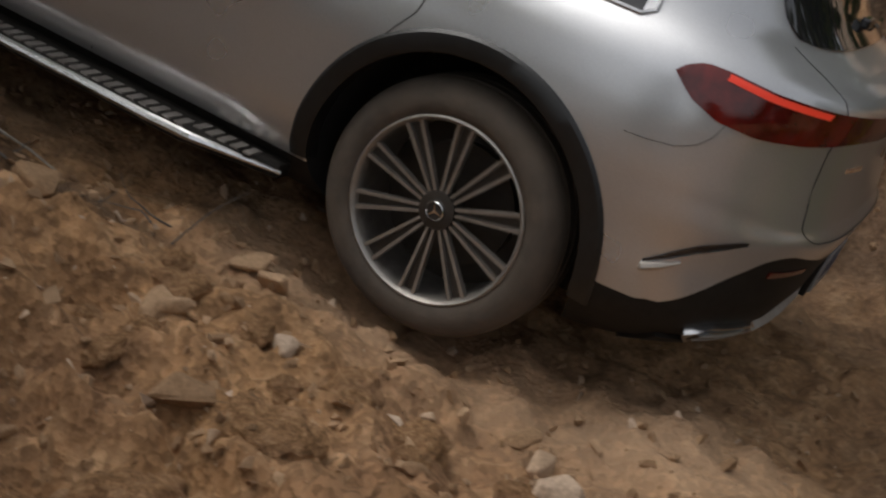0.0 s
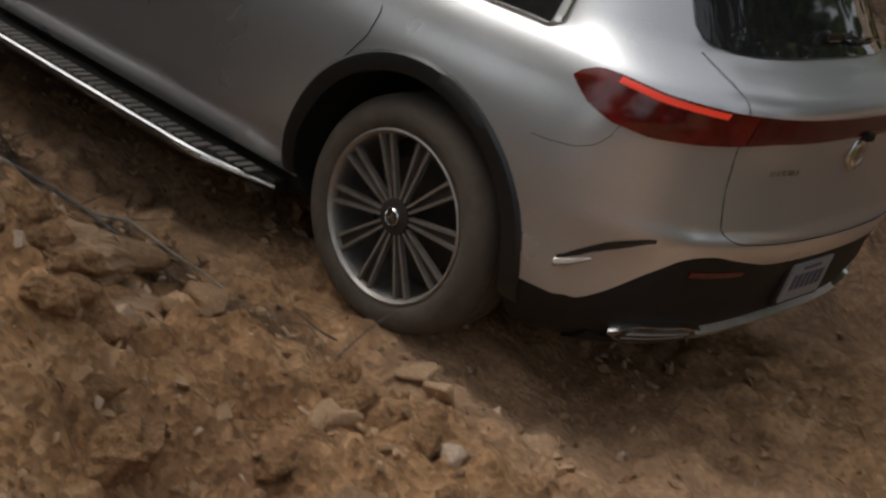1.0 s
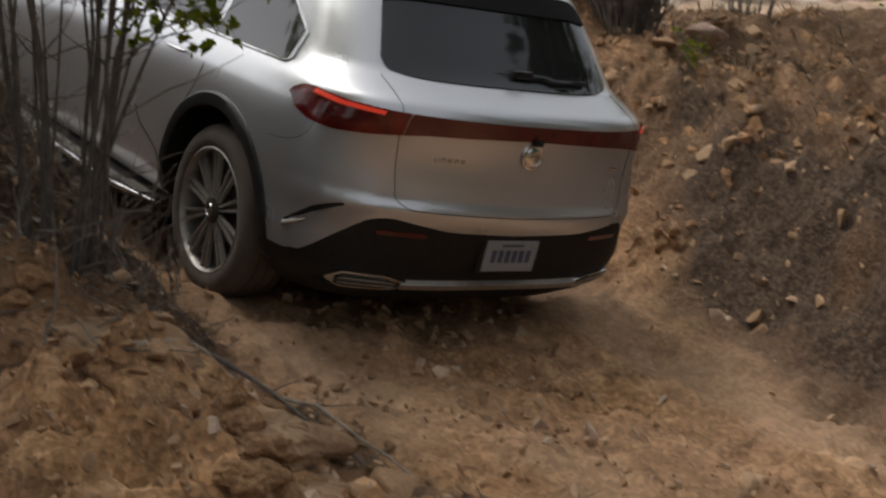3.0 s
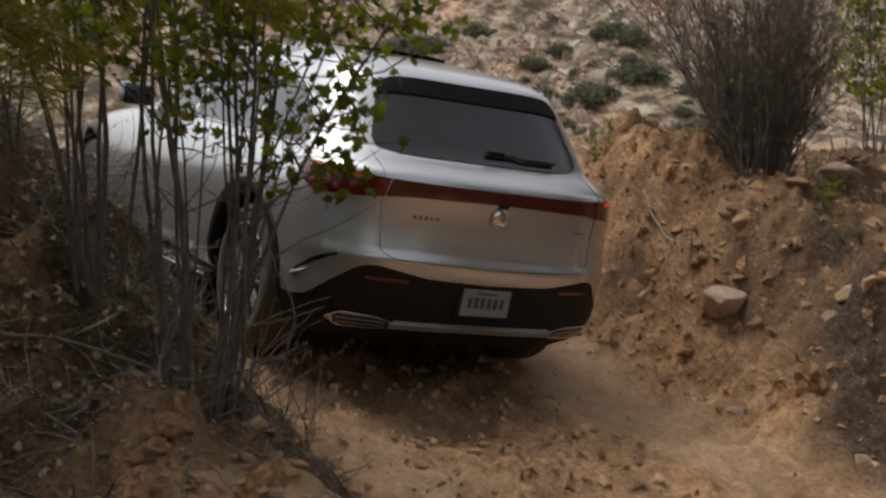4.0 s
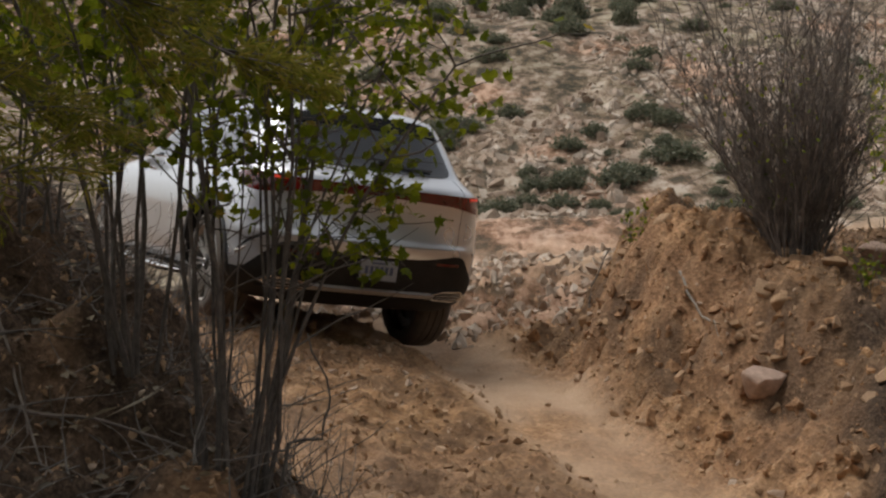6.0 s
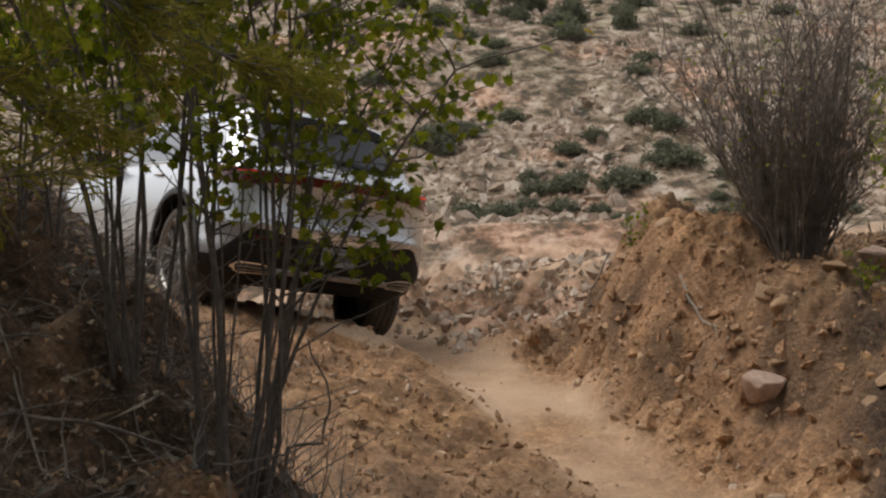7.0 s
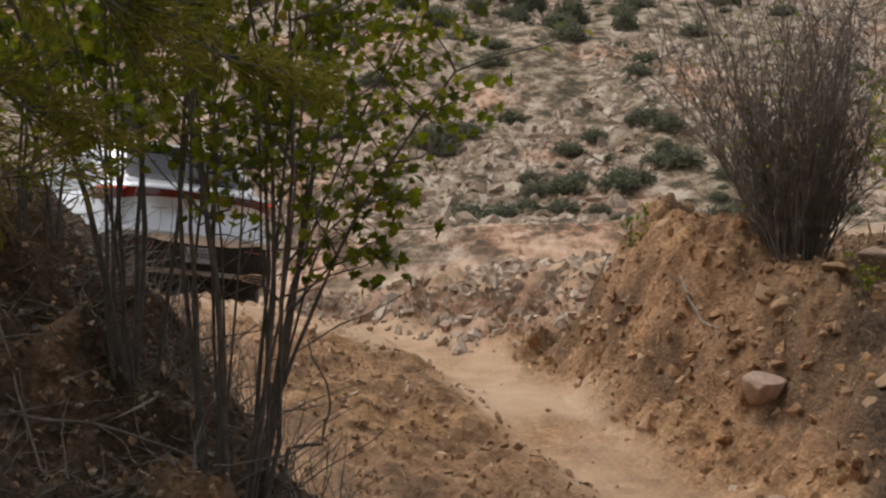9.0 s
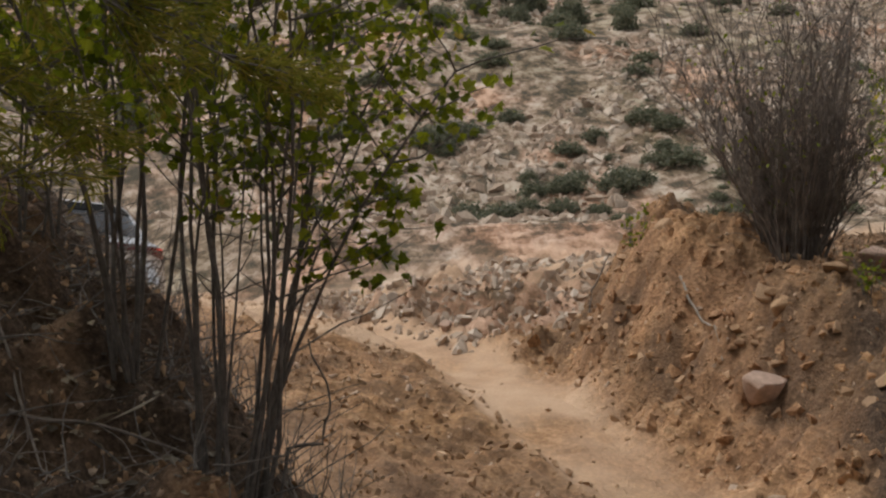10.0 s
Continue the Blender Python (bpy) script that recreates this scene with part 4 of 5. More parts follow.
def bare_shrub(at, stems, height, rng):
    x, y = at
    thing = tagged(new("bare_shrub"), "leafless grey-brown shrub of many upright twigs on the bank", "shrub")
    thing.location = (x, y, ground_height(x, y) - 0.05)
    tips = []
    for k in range(stems):
        a = rng.uniform(0, 2 * math.pi)
        r = 0.15 * math.sqrt(rng.uniform(0, 1))
        out = 0.36 * math.sqrt(rng.uniform(0, 1))
        line = wander(rng, (math.cos(a) * r, math.sin(a) * r, 0), (math.cos(a) * out, math.sin(a) * out, 1), height * rng.uniform(0.45, 1.1), 10, 0.105, -0.012)
        w = rng.uniform(0.004, 0.009)
        bm = tube(bmesh.new(), line, [w * (1 - 0.07 * i) for i in range(11)], 5)
        for i in range(2, 11):
            for _ in range(2):
                b = a + rng.normal() * 1.8
                q = rng.uniform(0.2, 1.0)
                arm = wander(rng, line[i], (math.cos(b) * q, math.sin(b) * q, 1), rng.uniform(0.2, 0.6), 5, 0.20)
                tube(bm, arm, [w * 0.5, w * 0.42, w * 0.36, w * 0.28, w * 0.2, w * 0.14], 4)
                tips.append(arm[-1])
                tips.append(arm[3])
        part("stem", bm, TWIG, thing)
    low = [p for p in tips if p.x < 0.05]
    c = np.array([low[i] for i in rng.integers(0, len(low), 260)]) + rng.normal(size=(260, 3)) * 0.05
    leaves("leaves", c, 0.035, "oval", LEAF, thing, rng, label="few small yellow-green leaves")
    return thing


def brush(name, label, centres, rng, mat, length, blades, category="dry grass"):
    """Tufts of dry stalks: one object that nobody could count."""
    pts, dirs = [], []
    for cx, cy in centres:
        z = ground_height(cx, cy)
        for _ in range(blades):
            q = rng.normal(size=2)
            pts.append((cx + q[0] * 0.06, cy + q[1] * 0.06, z - 0.01))
            dirs.append((q[0] * 0.6, q[1] * 0.6, 0.9))
    ob = leaves(name, np.array(pts), length, "blade", mat, None, rng, 0.0, 0.25, np.array(dirs), label)
    return tagged(ob, category=category)


def twigs(name, label, spots, rng, length, radius, mat=BARK, rise=(-0.05, 0.5)):
    """Fallen or tangled sticks over the bank, joined."""
    bm = bmesh.new()
    for x, y in spots:
        z = ground_height(x, y) + rng.uniform(0.0, 0.05)
        a = rng.uniform(0, math.pi)
        line = wander(rng, (x, y, z), (math.cos(a), math.sin(a), rng.uniform(*rise)), length * rng.uniform(0.4, 1.2), 6, 0.14)
        tube(bm, line, [radius * (1 - 0.12 * i) for i in range(7)], 4)
    return tagged(part(name, bm, mat), label, "twigs", kind="stuff")


# ---- stones ----
def stone_material():
    m, nt, b = material("stone")
    info = nt.nodes.new("ShaderNodeObjectInfo")
    geo = nt.nodes.new("ShaderNodeNewGeometry")
    where = place_of(nt)
    pick = mix(nt, "ADD", 1.0, info.outputs["Random"], geo.outputs["Random Per Island"])
    fr = nt.nodes.new("ShaderNodeMath")
    fr.operation = "FRACT"
    nt.links.new(pick, fr.inputs[0])
    c = ramp(nt, fr.outputs[0], ((0.0, (0.28, 0.175, 0.10)), (0.4, (0.39, 0.25, 0.142)), (0.85, (0.48, 0.325, 0.20)), (0.97, (0.56, 0.43, 0.32))))
    c = mix(nt, "MULTIPLY", 0.75, c, ramp(nt, noise_of(nt, 14, 6, 0.7, where), ((0.3, (.5, .48, .46)), (0.7, (1.25, 1.22, 1.2)))))
    nt.links.new(c, b.inputs["Base Color"])
    b.inputs["Roughness"].default_value = 0.92
    b.inputs["Specular IOR Level"].default_value = 0.25
    bump(nt, b, noise_of(nt, 45, 6, 0.7, where), 0.5, 0.01)
    return m


STONE = stone_material()


PALE = plain("pale_pink_stone", (0.40, 0.275, 0.205), 0.9, var=0.3, scale=16, bumps=0.5)
TAN = plain("tan_ledge_rock", (0.30, 0.185, 0.100), 0.95, var=0.5, scale=7, bumps=1.0, dust=0.3)


def limestone():
    m, nt, b = material("pale_rubble_stone")
    geo = nt.nodes.new("ShaderNodeNewGeometry")
    c = ramp(nt, geo.outputs["Random Per Island"], ((0.0, (0.30, 0.215, 0.15)), (0.45, (0.41, 0.315, 0.235)), (0.9, (0.55, 0.465, 0.375))))
    c = mix(nt, "MULTIPLY", 0.7, c, ramp(nt, noise_of(nt, 9, 6, 0.7), ((0.3, (.55, .53, .5)), (0.7, (1.2, 1.18, 1.15)))))
    nt.links.new(c, b.inputs["Base Color"])
    b.inputs["Roughness"].default_value = 0.92
    bump(nt, b, noise_of(nt, 40, 6, 0.7), 0.5, 0.01)
    return m


LIME = limestone()


def stone_points(rng, flat):
    """An angular stone about 1 across: points and triangles."""
    bm = bmesh.new()
    p = rng.normal(size=(15, 3))
    p /= np.linalg.norm(p, axis=1)[:, None]
    p *= rng.uniform(0.36, 0.55, 15)[:, None] * np.array([1.15, 0.85, flat])
    for q in p:
        bm.verts.new(q)
    bmesh.ops.convex_hull(bm, input=bm.verts[:])
    bmesh.ops.delete(bm, geom=[v for v in bm.verts if not v.link_faces], context="VERTS")
    bmesh.ops.bevel(bm, geom=bm.edges[:], offset=0.035, segments=1, affect="EDGES")
    bmesh.ops.triangulate(bm, faces=bm.faces[:])
    return bm


SEEDS = np.random.default_rng(7)
STONE_MESHES = []
for k in range(10):
    mesh = bpy.data.meshes.new("stone")
    bm = stone_points(SEEDS, (0.45, 0.6, 0.75, 0.9)[k % 4])
    bm.to_mesh(mesh)
    bm.free()
    mesh.materials.append(STONE)
    STONE_MESHES.append(mesh)


CLODS = []
for k in range(4):
    bm = bmesh.new()
    bmesh.ops.create_icosphere(bm, subdivisions=3, radius=0.5)
    co = np.array([v.co[:] for v in bm.verts])
    swell = 1 + 0.55 * fbm(co[:, 0] + k, co[:, 1] + co[:, 2], 0.55, 81 + k, 3) + 0.9 * (np.abs(fbm(co[:, 1] - co[:, 2], co[:, 0] + k, 0.5, 91 + k, 4, 0.6)) - 0.15)
    for v, q in zip(bm.verts, swell):
        v.co *= float(q)
        v.co.z *= 0.5
    mesh = bpy.data.meshes.new("clod")
    bm.to_mesh(mesh)
    bm.free()
    mesh.materials.append(SOIL)
    CLODS.append(mesh)


def put_stone(x, y, size, rng, name="stone", label="brown angular stone lying in the dirt", group="loose stones", sink=0.25, k=None, turn=None):
    me = STONE_MESHES[int(rng.integers(0, 10)) if k is None else k]
    ob = tagged(new(name, me), label, "stone", group)
    e = Euler((rng.uniform(-0.3, 0.3), rng.uniform(-0.3, 0.3), rng.uniform(0, 6.28) if turn is None else turn))
    ob.matrix_basis = Matrix.LocRotScale((x, y, ground_height(x, y) + size * (0.30 - sink)), e, (size, size, size))
    return ob


def gravel(name, label, xs, ys, sizes, rng, sink=0.15, mat=STONE):
    """Small stones in one mesh."""
    zs = ground(np.array(xs), np.array(ys))
    small = []
    for _ in range(6):                                    # cheap pebbles: bare hulls
        bm = bmesh.new()
        p = rng.normal(size=(9, 3))
        p /= np.linalg.norm(p, axis=1)[:, None]
        for q in p * rng.uniform(0.38, 0.55, 9)[:, None] * np.array([1.1, 0.9, 0.6]):
            bm.verts.new(q)
        bmesh.ops.convex_hull(bm, input=bm.verts[:])
        bmesh.ops.delete(bm, geom=[v for v in bm.verts if not v.link_faces], context="VERTS")
        bm.verts.index_update()
        small.append((np.array([v.co[:] for v in bm.verts]), np.array([[v.index for v in f.verts] for f in bm.faces])))
        bm.free()
    co, faces, at = [], [], 0
    for x, y, z, s in zip(xs, ys, zs, sizes):
        v, f = small[int(rng.integers(0, 6))]
        q = np.array(Euler(rng.uniform(0, 6.28, 3)).to_matrix())
        co.append(v @ q.T * s + (x, y, z + s * (0.25 - sink)))
        faces.append(f + at)
        at += len(v)
    me = bpy.data.meshes.new(name)
    me.from_pydata(np.concatenate(co).tolist(), [], np.concatenate(faces).tolist())
    me.materials.append(mat)
    return tagged(new(name, me), label, "gravel", kind="stuff")


def scatter(rng, n, x0, x1, y0, y1, keep):
    """Random spots of the plan at which keep(s, u) holds."""
    x, y = rng.uniform(x0, x1, n * 4), rng.uniform(y0, y1, n * 4)
    s, u, _ = along(x, y)
    ok = keep(s, u, x, y) > rng.uniform(0, 1, n * 4)
    return x[ok][:n], y[ok][:n]


NAMED_STONES = (
    (0.65, 2.88, 0.20, "rock", "flat-topped brown rock half sunk in the dirt", 1),
    (0.97, 3.65, 0.17, "rock", "low flat rock beside the wheel track", 0),
    (0.38, 3.88, 0.20, "rock", "rough brown rock on the near bank", 2),
    (1.58, 2.73, 0.11, "rock", "rounded tan rock at the edge of the track", 3),
    (0.33, 2.65, 0.09, "rock", "small angular brown rock", 5),
    (0.80, 2.60, 0.08, "rock", "small orange-brown rock in the dirt", 6),
    (-0.03, 3.25, 0.08, "rock", "small pale rock standing up", 7),
    (0.10, 4.23, 0.36, "rock_slab", "long brown rock slab sunk in the near bank", 4),
    (-0.14, 4.14, 0.40, "rock_slab", "broad tan rock slab sunk in the near bank", 0),
    (0.32, 3.92, 0.22, "rock", "cracked brown rock sunk under dry roots", 8),
    (2.82, 5.35, 0.24, "rock", "dark rock sunk in the slope behind the car", 1),
    (3.86, 7.9, 0.42, "boulder", "pale boulder among the undergrowth", 3),
    (1.59, 4.23, 0.16, "rock", "grey-tan rock in the middle of the track", 5),
    (2.72, 8.47, 0.30, "rock_slab", "pale flat slab lying on the bank top", 4),
    (1.89, 9.72, 0.20, "rock_slab", "flat tan slab at the foot of the bare shrub", 8),
    (3.0, 9.1, 0.22, "rock_slab", "thin flat stone on the bank top", 0),
    (2.9, 8.7, 0.18, "rock_slab", "thin grey flat stone on the bank top", 4),
    (-1.30, 6.85, 0.15, "rock", "rounded pale rock at the edge of the shaded bank", 3),
    (-1.07, 4.86, 0.13, "rock", "dull brown rock under the shrub", 7),
    (0.03, 11.45, 0.16, "rock", "pale rock at the foot of the rubble", 6),
    (0.66, 10.9, 0.18, "rock", "tan rock at the foot of the rubble", 2),
    (0.35, 11.2, 0.12, "rock", "small pale rock beside the track", 9),
)
HILL_SPOTS = ((5.1, 54.5, 1.5), (-1.43, 36.5, 0.62), (2.38, 37.9, 0.6), (1.5, 34.8, 0.9), (2.2, 35.2, 0.8), (3.1, 35.0, 0.9), (4.0, 34.8, 0.7), (4.6, 41.3, 0.8),
              (2.1, 52.7, 1.0), (3.2, 66.5, 1.2), (0.15, 61.8, 1.1), (9.2, 64.3, 1.7), (6.1, 38.6, 1.0), (0.67, 35.0, 0.8), (0.83, 55.2, 1.2), (-2.45, 47.6, 1.2),
              (4.9, 58.5, 1.5), (8.4, 63, 1.3), (1.0, 34.2, 0.7), (5.4, 37.2, 0.9), (6.8, 41, 1.0))


# ---- setting the plants and stones out ----
R = np.random.default_rng(3)
leafy_shrub("leafy_shrub", "tall leafy green shrub with many thin grey stems", (-0.80, 5.08), 21, 2.5, 0.17, 0.62, 2300, R, 0.047, 0.0098, (0.55, 0.0))
leafy_shrub("leafy_shrub", "tall leafy green shrub with bare lower stems", (-1.26, 5.4), 9, 2.6, 0.13, 0.52, 2000, R, 0.048, 0.0125, (-0.1, 0))
leafy_shrub("leafy_shrub", "leafy green shrub half lost in the shade", (-2.0, 6.3), 11, 2.4, 0.3, 0.30, 2300, R, 0.055, 0.010)
leafy_shrub("leafy_shrub", "low green shrub on the far side of the bank", (3.6, 10.3), 10, 1.7, 0.2, 0.3, 1100, R, 0.05, 0.008)
leafy_shrub("green_tuft", "small yellow-green plant at the end of the bank", (1.40, 9.75), 7, 0.32, 0.06, 0.2, 70, R, 0.035, 0.003)
leafy_shrub("green_tuft", "small weed growing between the flat stones", (2.52, 7.95), 7, 0.30, 0.06, 0.2, 60, R, 0.03, 0.003)
leafy_shrub("undergrowth", "dark olive undergrowth beside the slope", (4.35, 8.1), 14, 1.3, 0.45, 0.1, 1500, R, 0.05, 0.007)
leafy_shrub("undergrowth", "low dark green bush beside the slope", (4.2, 6.9), 12, 0.9, 0.4, 0.1, 900, R, 0.045, 0.006)
# bushes added out of view, to darken what the car's paint reflects
for at, h in (((-2.3, 3.7), 1.1), ((-2.1, 2.4), 1.0), ((-3.0, 4.7), 1.2), ((-3.2, 3.0), 1.3), ((3.7, 1.7), 0.9), ((3.1, 0.5), 0.8), ((4.4, 2.7), 1.1)):
    leafy_shrub("undergrowth", "low dark green bush added out of view to darken the car's reflections", at, 10, h, 0.42, 0.1, 900, R, 0.055, 0.006)
bare_shrub((2.34, 9.0), 125, 2.0, R)


# limbs of the leafy shrub that reach out over the track
SHRUB = bpy.data.objects["leafy_shrub"]
for start, tip, count in (((-0.62, 5.06, 2.0), (-0.02, 5.05, 2.62), 90), ((-0.60, 5.1, 1.75), (-0.06, 5.15, 2.30), 75),
                          ((-0.58, 5.0, 1.55), (-0.14, 5.0, 1.90), 80), ((-0.66, 5.05, 2.2), (0.02, 5.1, 2.85), 80), ((-0.6, 5.0, 1.6), (-0.22, 5.0, 2.05), 60)):
    a, b = Vector(start) - SHRUB.location, Vector(tip) - SHRUB.location
    line = [a.lerp(b, i / 8) + Vector((0, 0, 0.07 * math.sin(math.pi * i / 8))) + Vector(R.normal(size=3)) * 0.012 for i in range(9)]
    bm = tube(bmesh.new(), line, [0.006 - 0.0006 * i for i in range(9)], 5)
    spots = []
    for i in range(3, 9):
        for _ in range(2):
            tw = wander(R, line[i], (R.normal() * 0.6 + 0.4, R.normal() * 0.6, R.normal() * 0.5), 0.16, 3, 0.2)
            tube(bm, tw, [0.0022, 0.0018, 0.0014, 0.001], 4)
            spots += tw[1:]
    part("stem", bm, BARK, SHRUB)
    c = np.array([spots[i] for i in R.integers(0, len(spots), count)]) + R.normal(size=(count, 3)) * 0.02
    leaves("leaves", c, 0.046, "lobed", LEAF, SHRUB, R, 0.35, label="lobed green leaves at the end of a limb")


def tree(name, label, at, height, crown_r, rng, leaf_mat, count, low=0.35, leaf=0.12, shape="oval"):
    x, y = at
    thing = tagged(new(name), label, "tree")
    thing.location = (x, y, ground_height(x, y) - 0.1)
    trunk = wander(rng, (0, 0, 0), (rng.normal() * 0.05, rng.normal() * 0.05, 1), height, 10, 0.03)
    w = height * 0.022
    smooth(part("trunk", tube(bmesh.new(), trunk, [w * (1 - 0.085 * i) for i in range(11)], 9), BARK, thing))
    spots = []
    for k in range(26):
        i = int(rng.integers(int(10 * low), 11))
        b = rng.uniform(0, 2 * math.pi)
        f = (i / 10 - low) / (1 - low)
        reach = crown_r * (1.05 - 0.65 * f) * rng.uniform(0.6, 1.1)
        arm = wander(rng, trunk[i], (math.cos(b), math.sin(b), 0.35), reach, 6, 0.16)
        bm = tube(bmesh.new(), arm, [w * 0.4 * (1 - 0.14 * j) for j in range(7)], 5)
        for j in range(2, 7):
            tw = wander(rng, arm[j], rng.normal(size=3), reach * 0.35, 3, 0.2)
            tube(bm, tw, [w * 0.1, w * 0.08, w * 0.06, w * 0.03], 4)
            spots += [arm[j], tw[1], tw[2], tw[3]]
        part("limb", bm, BARK, thing)
    c = np.array([spots[i] for i in rng.integers(0, len(spots), count)]) + rng.normal(size=(count, 3)) * crown_r * 0.09
    leaves("crown", c, leaf, shape, leaf_mat, thing, rng, 0.3, label="uneven crown of small leaves")
    return thing


# trees beside and behind the eye, which shade the near bank and show in the car's glass
tree("overhanging_tree", "small tree with soft yellow-green foliage over the bank", (-3.0, 3.1), 4.8, 2.5, R, NEEDLE, 9000, 0.5, 0.10, "oval")
OVER = bpy.data.objects["overhanging_tree"]
for tip, n in (((-0.50, 3.05, 2.33), 520), ((-0.98, 3.2, 2.22), 420), ((-0.95, 2.9, 2.05), 380), ((-0.75, 3.0, 2.45), 420)):
    base, goal = Vector((0, 0, 2.1)), Vector(tip) - OVER.location
    line = [base.lerp(goal, i / 12) + Vector((0, 0, 0.18 * math.sin(math.pi * i / 12))) for i in range(13)]
    bm = tube(bmesh.new(), line, [0.022 - 0.0016 * i for i in range(13)], 6)
    needles, ways = [], []
    for i in range(5, 13):
        for _ in range(7):
            tw = wander(R, line[i], (goal.normalized().x * 0.8 + R.normal() * 0.5, R.normal() * 0.6, R.normal() * 0.35 - 0.1), 0.24, 4, 0.12)
            tube(bm, tw, [0.003, 0.0026, 0.002, 0.0016, 0.001], 4)
            for j in range(1, 5):
                needles.append(tw[j])
                ways.append((tw[j] - tw[j - 1]).normalized())
    part("limb", bm, BARK, OVER)
    pick = R.integers(0, len(needles), n * 8)
    leaves("needles", np.array([needles[i] for i in pick]) + R.normal(size=(n * 8, 3)) * 0.015, 0.055, "needle", NEEDLE, OVER, R, 0.1, 0.55, np.array([ways[i] for i in pick]), "soft yellow-green needles")
# added mostly out of view: some mirrored in the glass, others to block sky
for at, h in (((-2.5, -9.0), 5.2), ((3.5, -8.5), 4.8), ((9.0, -3.0), 5.5), ((7.4, 3.2), 6.6), ((-5.6, 0.6), 5.0), ((-4.6, -3.6), 5.4), ((5.6, -5.4), 5.0), ((5.1, 6.7), 4.6), ((5.4, 4.1), 4.4), ((-4.5, 4.4), 5.0)):
    tree("roadside_tree", "leafy tree added mostly out of view for shade and reflections", at, h, h * 0.36, R, TREELEAF, 3600, 0.2, 0.20)

# dry stalks and dead twigs on the banks
cx, cy = scatter(R, 45, -3.2, -0.6, 4.2, 9.5, lambda s, u, x, y: (u < -1.35) * 1.0)
brush("dry_grass", "grey-brown dry stalks on the shaded bank", list(zip(cx, cy))[:30], R, STRAW, 0.24, 6)
cx, cy = scatter(R, 60, 1.6, 4.5, 6.5, 11, lambda s, u, x, y: (u > 2.3) * 1.0)
brush("dry_grass", "sparse dry grass along the bank top", list(zip(cx, cy)), R, STRAW, 0.16, 10)
cx, cy = scatter(R, 280, -3.0, -0.4, 4.0, 9.0, lambda s, u, x, y: (u < -1.3) * 1.0)
twigs("fallen_twigs", "tangle of dead grey twigs under the shrubs", list(zip(cx, cy)), R, 0.5, 0.0048)
cx, cy = scatter(R, 3200, -3.4, -0.4, 4.0, 9.5, lambda s, u, x, y: (u < -1.2) * 1.0)
flat = np.stack([np.cos(cx * 91), np.sin(cx * 91), 0.25 * np.sin(cy * 77)], 1)
tagged(leaves("leaf_litter", np.stack([cx, cy, ground(cx, cy) + 0.012], 1), 0.05, "oval", STRAW, None, R, 1.6, 0.2, flat, "dry brown fallen leaves over the shaded bank"), category="leaf litter")
cx, cy = scatter(R, 420, -3.2, -0.4, 4.0, 8.5, lambda s, u, x, y: (u < -1.25) * 1.0)
twigs("dead_stalks", "pale dead stalks lying over the leaf litter", list(zip(cx, cy)), R, 0.34, 0.0034, TWIG)
cx, cy = scatter(R, 230, -2.4, -0.4, 4.6, 8.5, lambda s, u, x, y: (u < -1.05) * (u > -1.75) * (s > 2.2))
twigs("dead_shoots", "thin dead shoots standing along the edge of the bank", list(zip(cx, cy)), R, 0.42, 0.0036, TWIG, (0.8, 3.0))
cx, cy = scatter(R, 34, -1.0, 0.8, 3.7, 5.4, lambda s, u, x, y: (np.abs(u + 1.28) < 0.16) * 1.0)
twigs("root_bits", "dark roots and sticks along the edge of the ledge", list(zip(cx, cy)), R, 0.24, 0.0042, BARK)


def dead_branch(label, points, r, mat=ROOT):
    bm = bmesh.new()
    pts = [Vector(p) for p in points]
    line = []
    for a, b in zip(pts, pts[1:]):
        line += [a.lerp(b, k / 4) + Vector(R.normal(size=3)) * r * 0.5 for k in range(4)]
    line.append(pts[-1])
    tube(bm, line, [r * (1 - 0.6 * i / len(line)) for i in range(len(line))], 6)
    return tagged(smooth(part("dead_branch", bm, mat)), label, "branch")


def on_ground(x, y, up=0.01):
    return (x, y, ground_height(x, y) + up)


dead_branch("pale dry root hanging down the bank", [on_ground(1.58, 9.01, 0.02), on_ground(1.60, 8.84, 0.03), on_ground(1.67, 8.70, 0.02), on_ground(1.70, 8.45, 0.02), on_ground(1.71, 8.27, 0.01)], 0.010)
dead_branch("thin dark twig at the top of the bank", [on_ground(1.05, 9.9), on_ground(1.1, 10.0, 0.12), on_ground(1.25, 10.1, 0.2)], 0.008, BARK)
dead_branch("grey fallen branch on the shaded bank", [on_ground(-1.62, 5.0, 0.03), on_ground(-1.3, 5.05, 0.06), on_ground(-0.95, 5.0, 0.05)], 0.009, TWIG)
dead_branch("long pale stick lying on the shaded bank", [on_ground(-1.75, 5.3, 0.12), on_ground(-1.45, 4.85, 0.06), on_ground(-1.12, 4.55, 0.03)], 0.007, TWIG)
dead_branch("thin bent twig growing out of the bank", [on_ground(-1.5, 4.6), on_ground(-1.42, 4.62, 0.22), on_ground(-1.46, 4.65, 0.45)], 0.005, TWIG)
dead_branch("curved dark shoot beside the leafy shrub", [on_ground(-0.62, 5.02), on_ground(-0.58, 5.02, 0.28), on_ground(-0.45, 5.0, 0.42), on_ground(-0.42, 5.0, 0.58), on_ground(-0.50, 5.0, 0.78)], 0.008, BARK)
dead_branch("dry stick across the loose dirt", [on_ground(-0.6, 4.35, 0.03), on_ground(-0.3, 4.45, 0.05), on_ground(-0.05, 4.55, 0.03)], 0.013)
dead_branch("thin root along the near bank", [on_ground(-0.35, 4.75, 0.03), on_ground(0.0, 4.45, 0.04), on_ground(0.3, 4.15, 0.02)], 0.010, BARK)
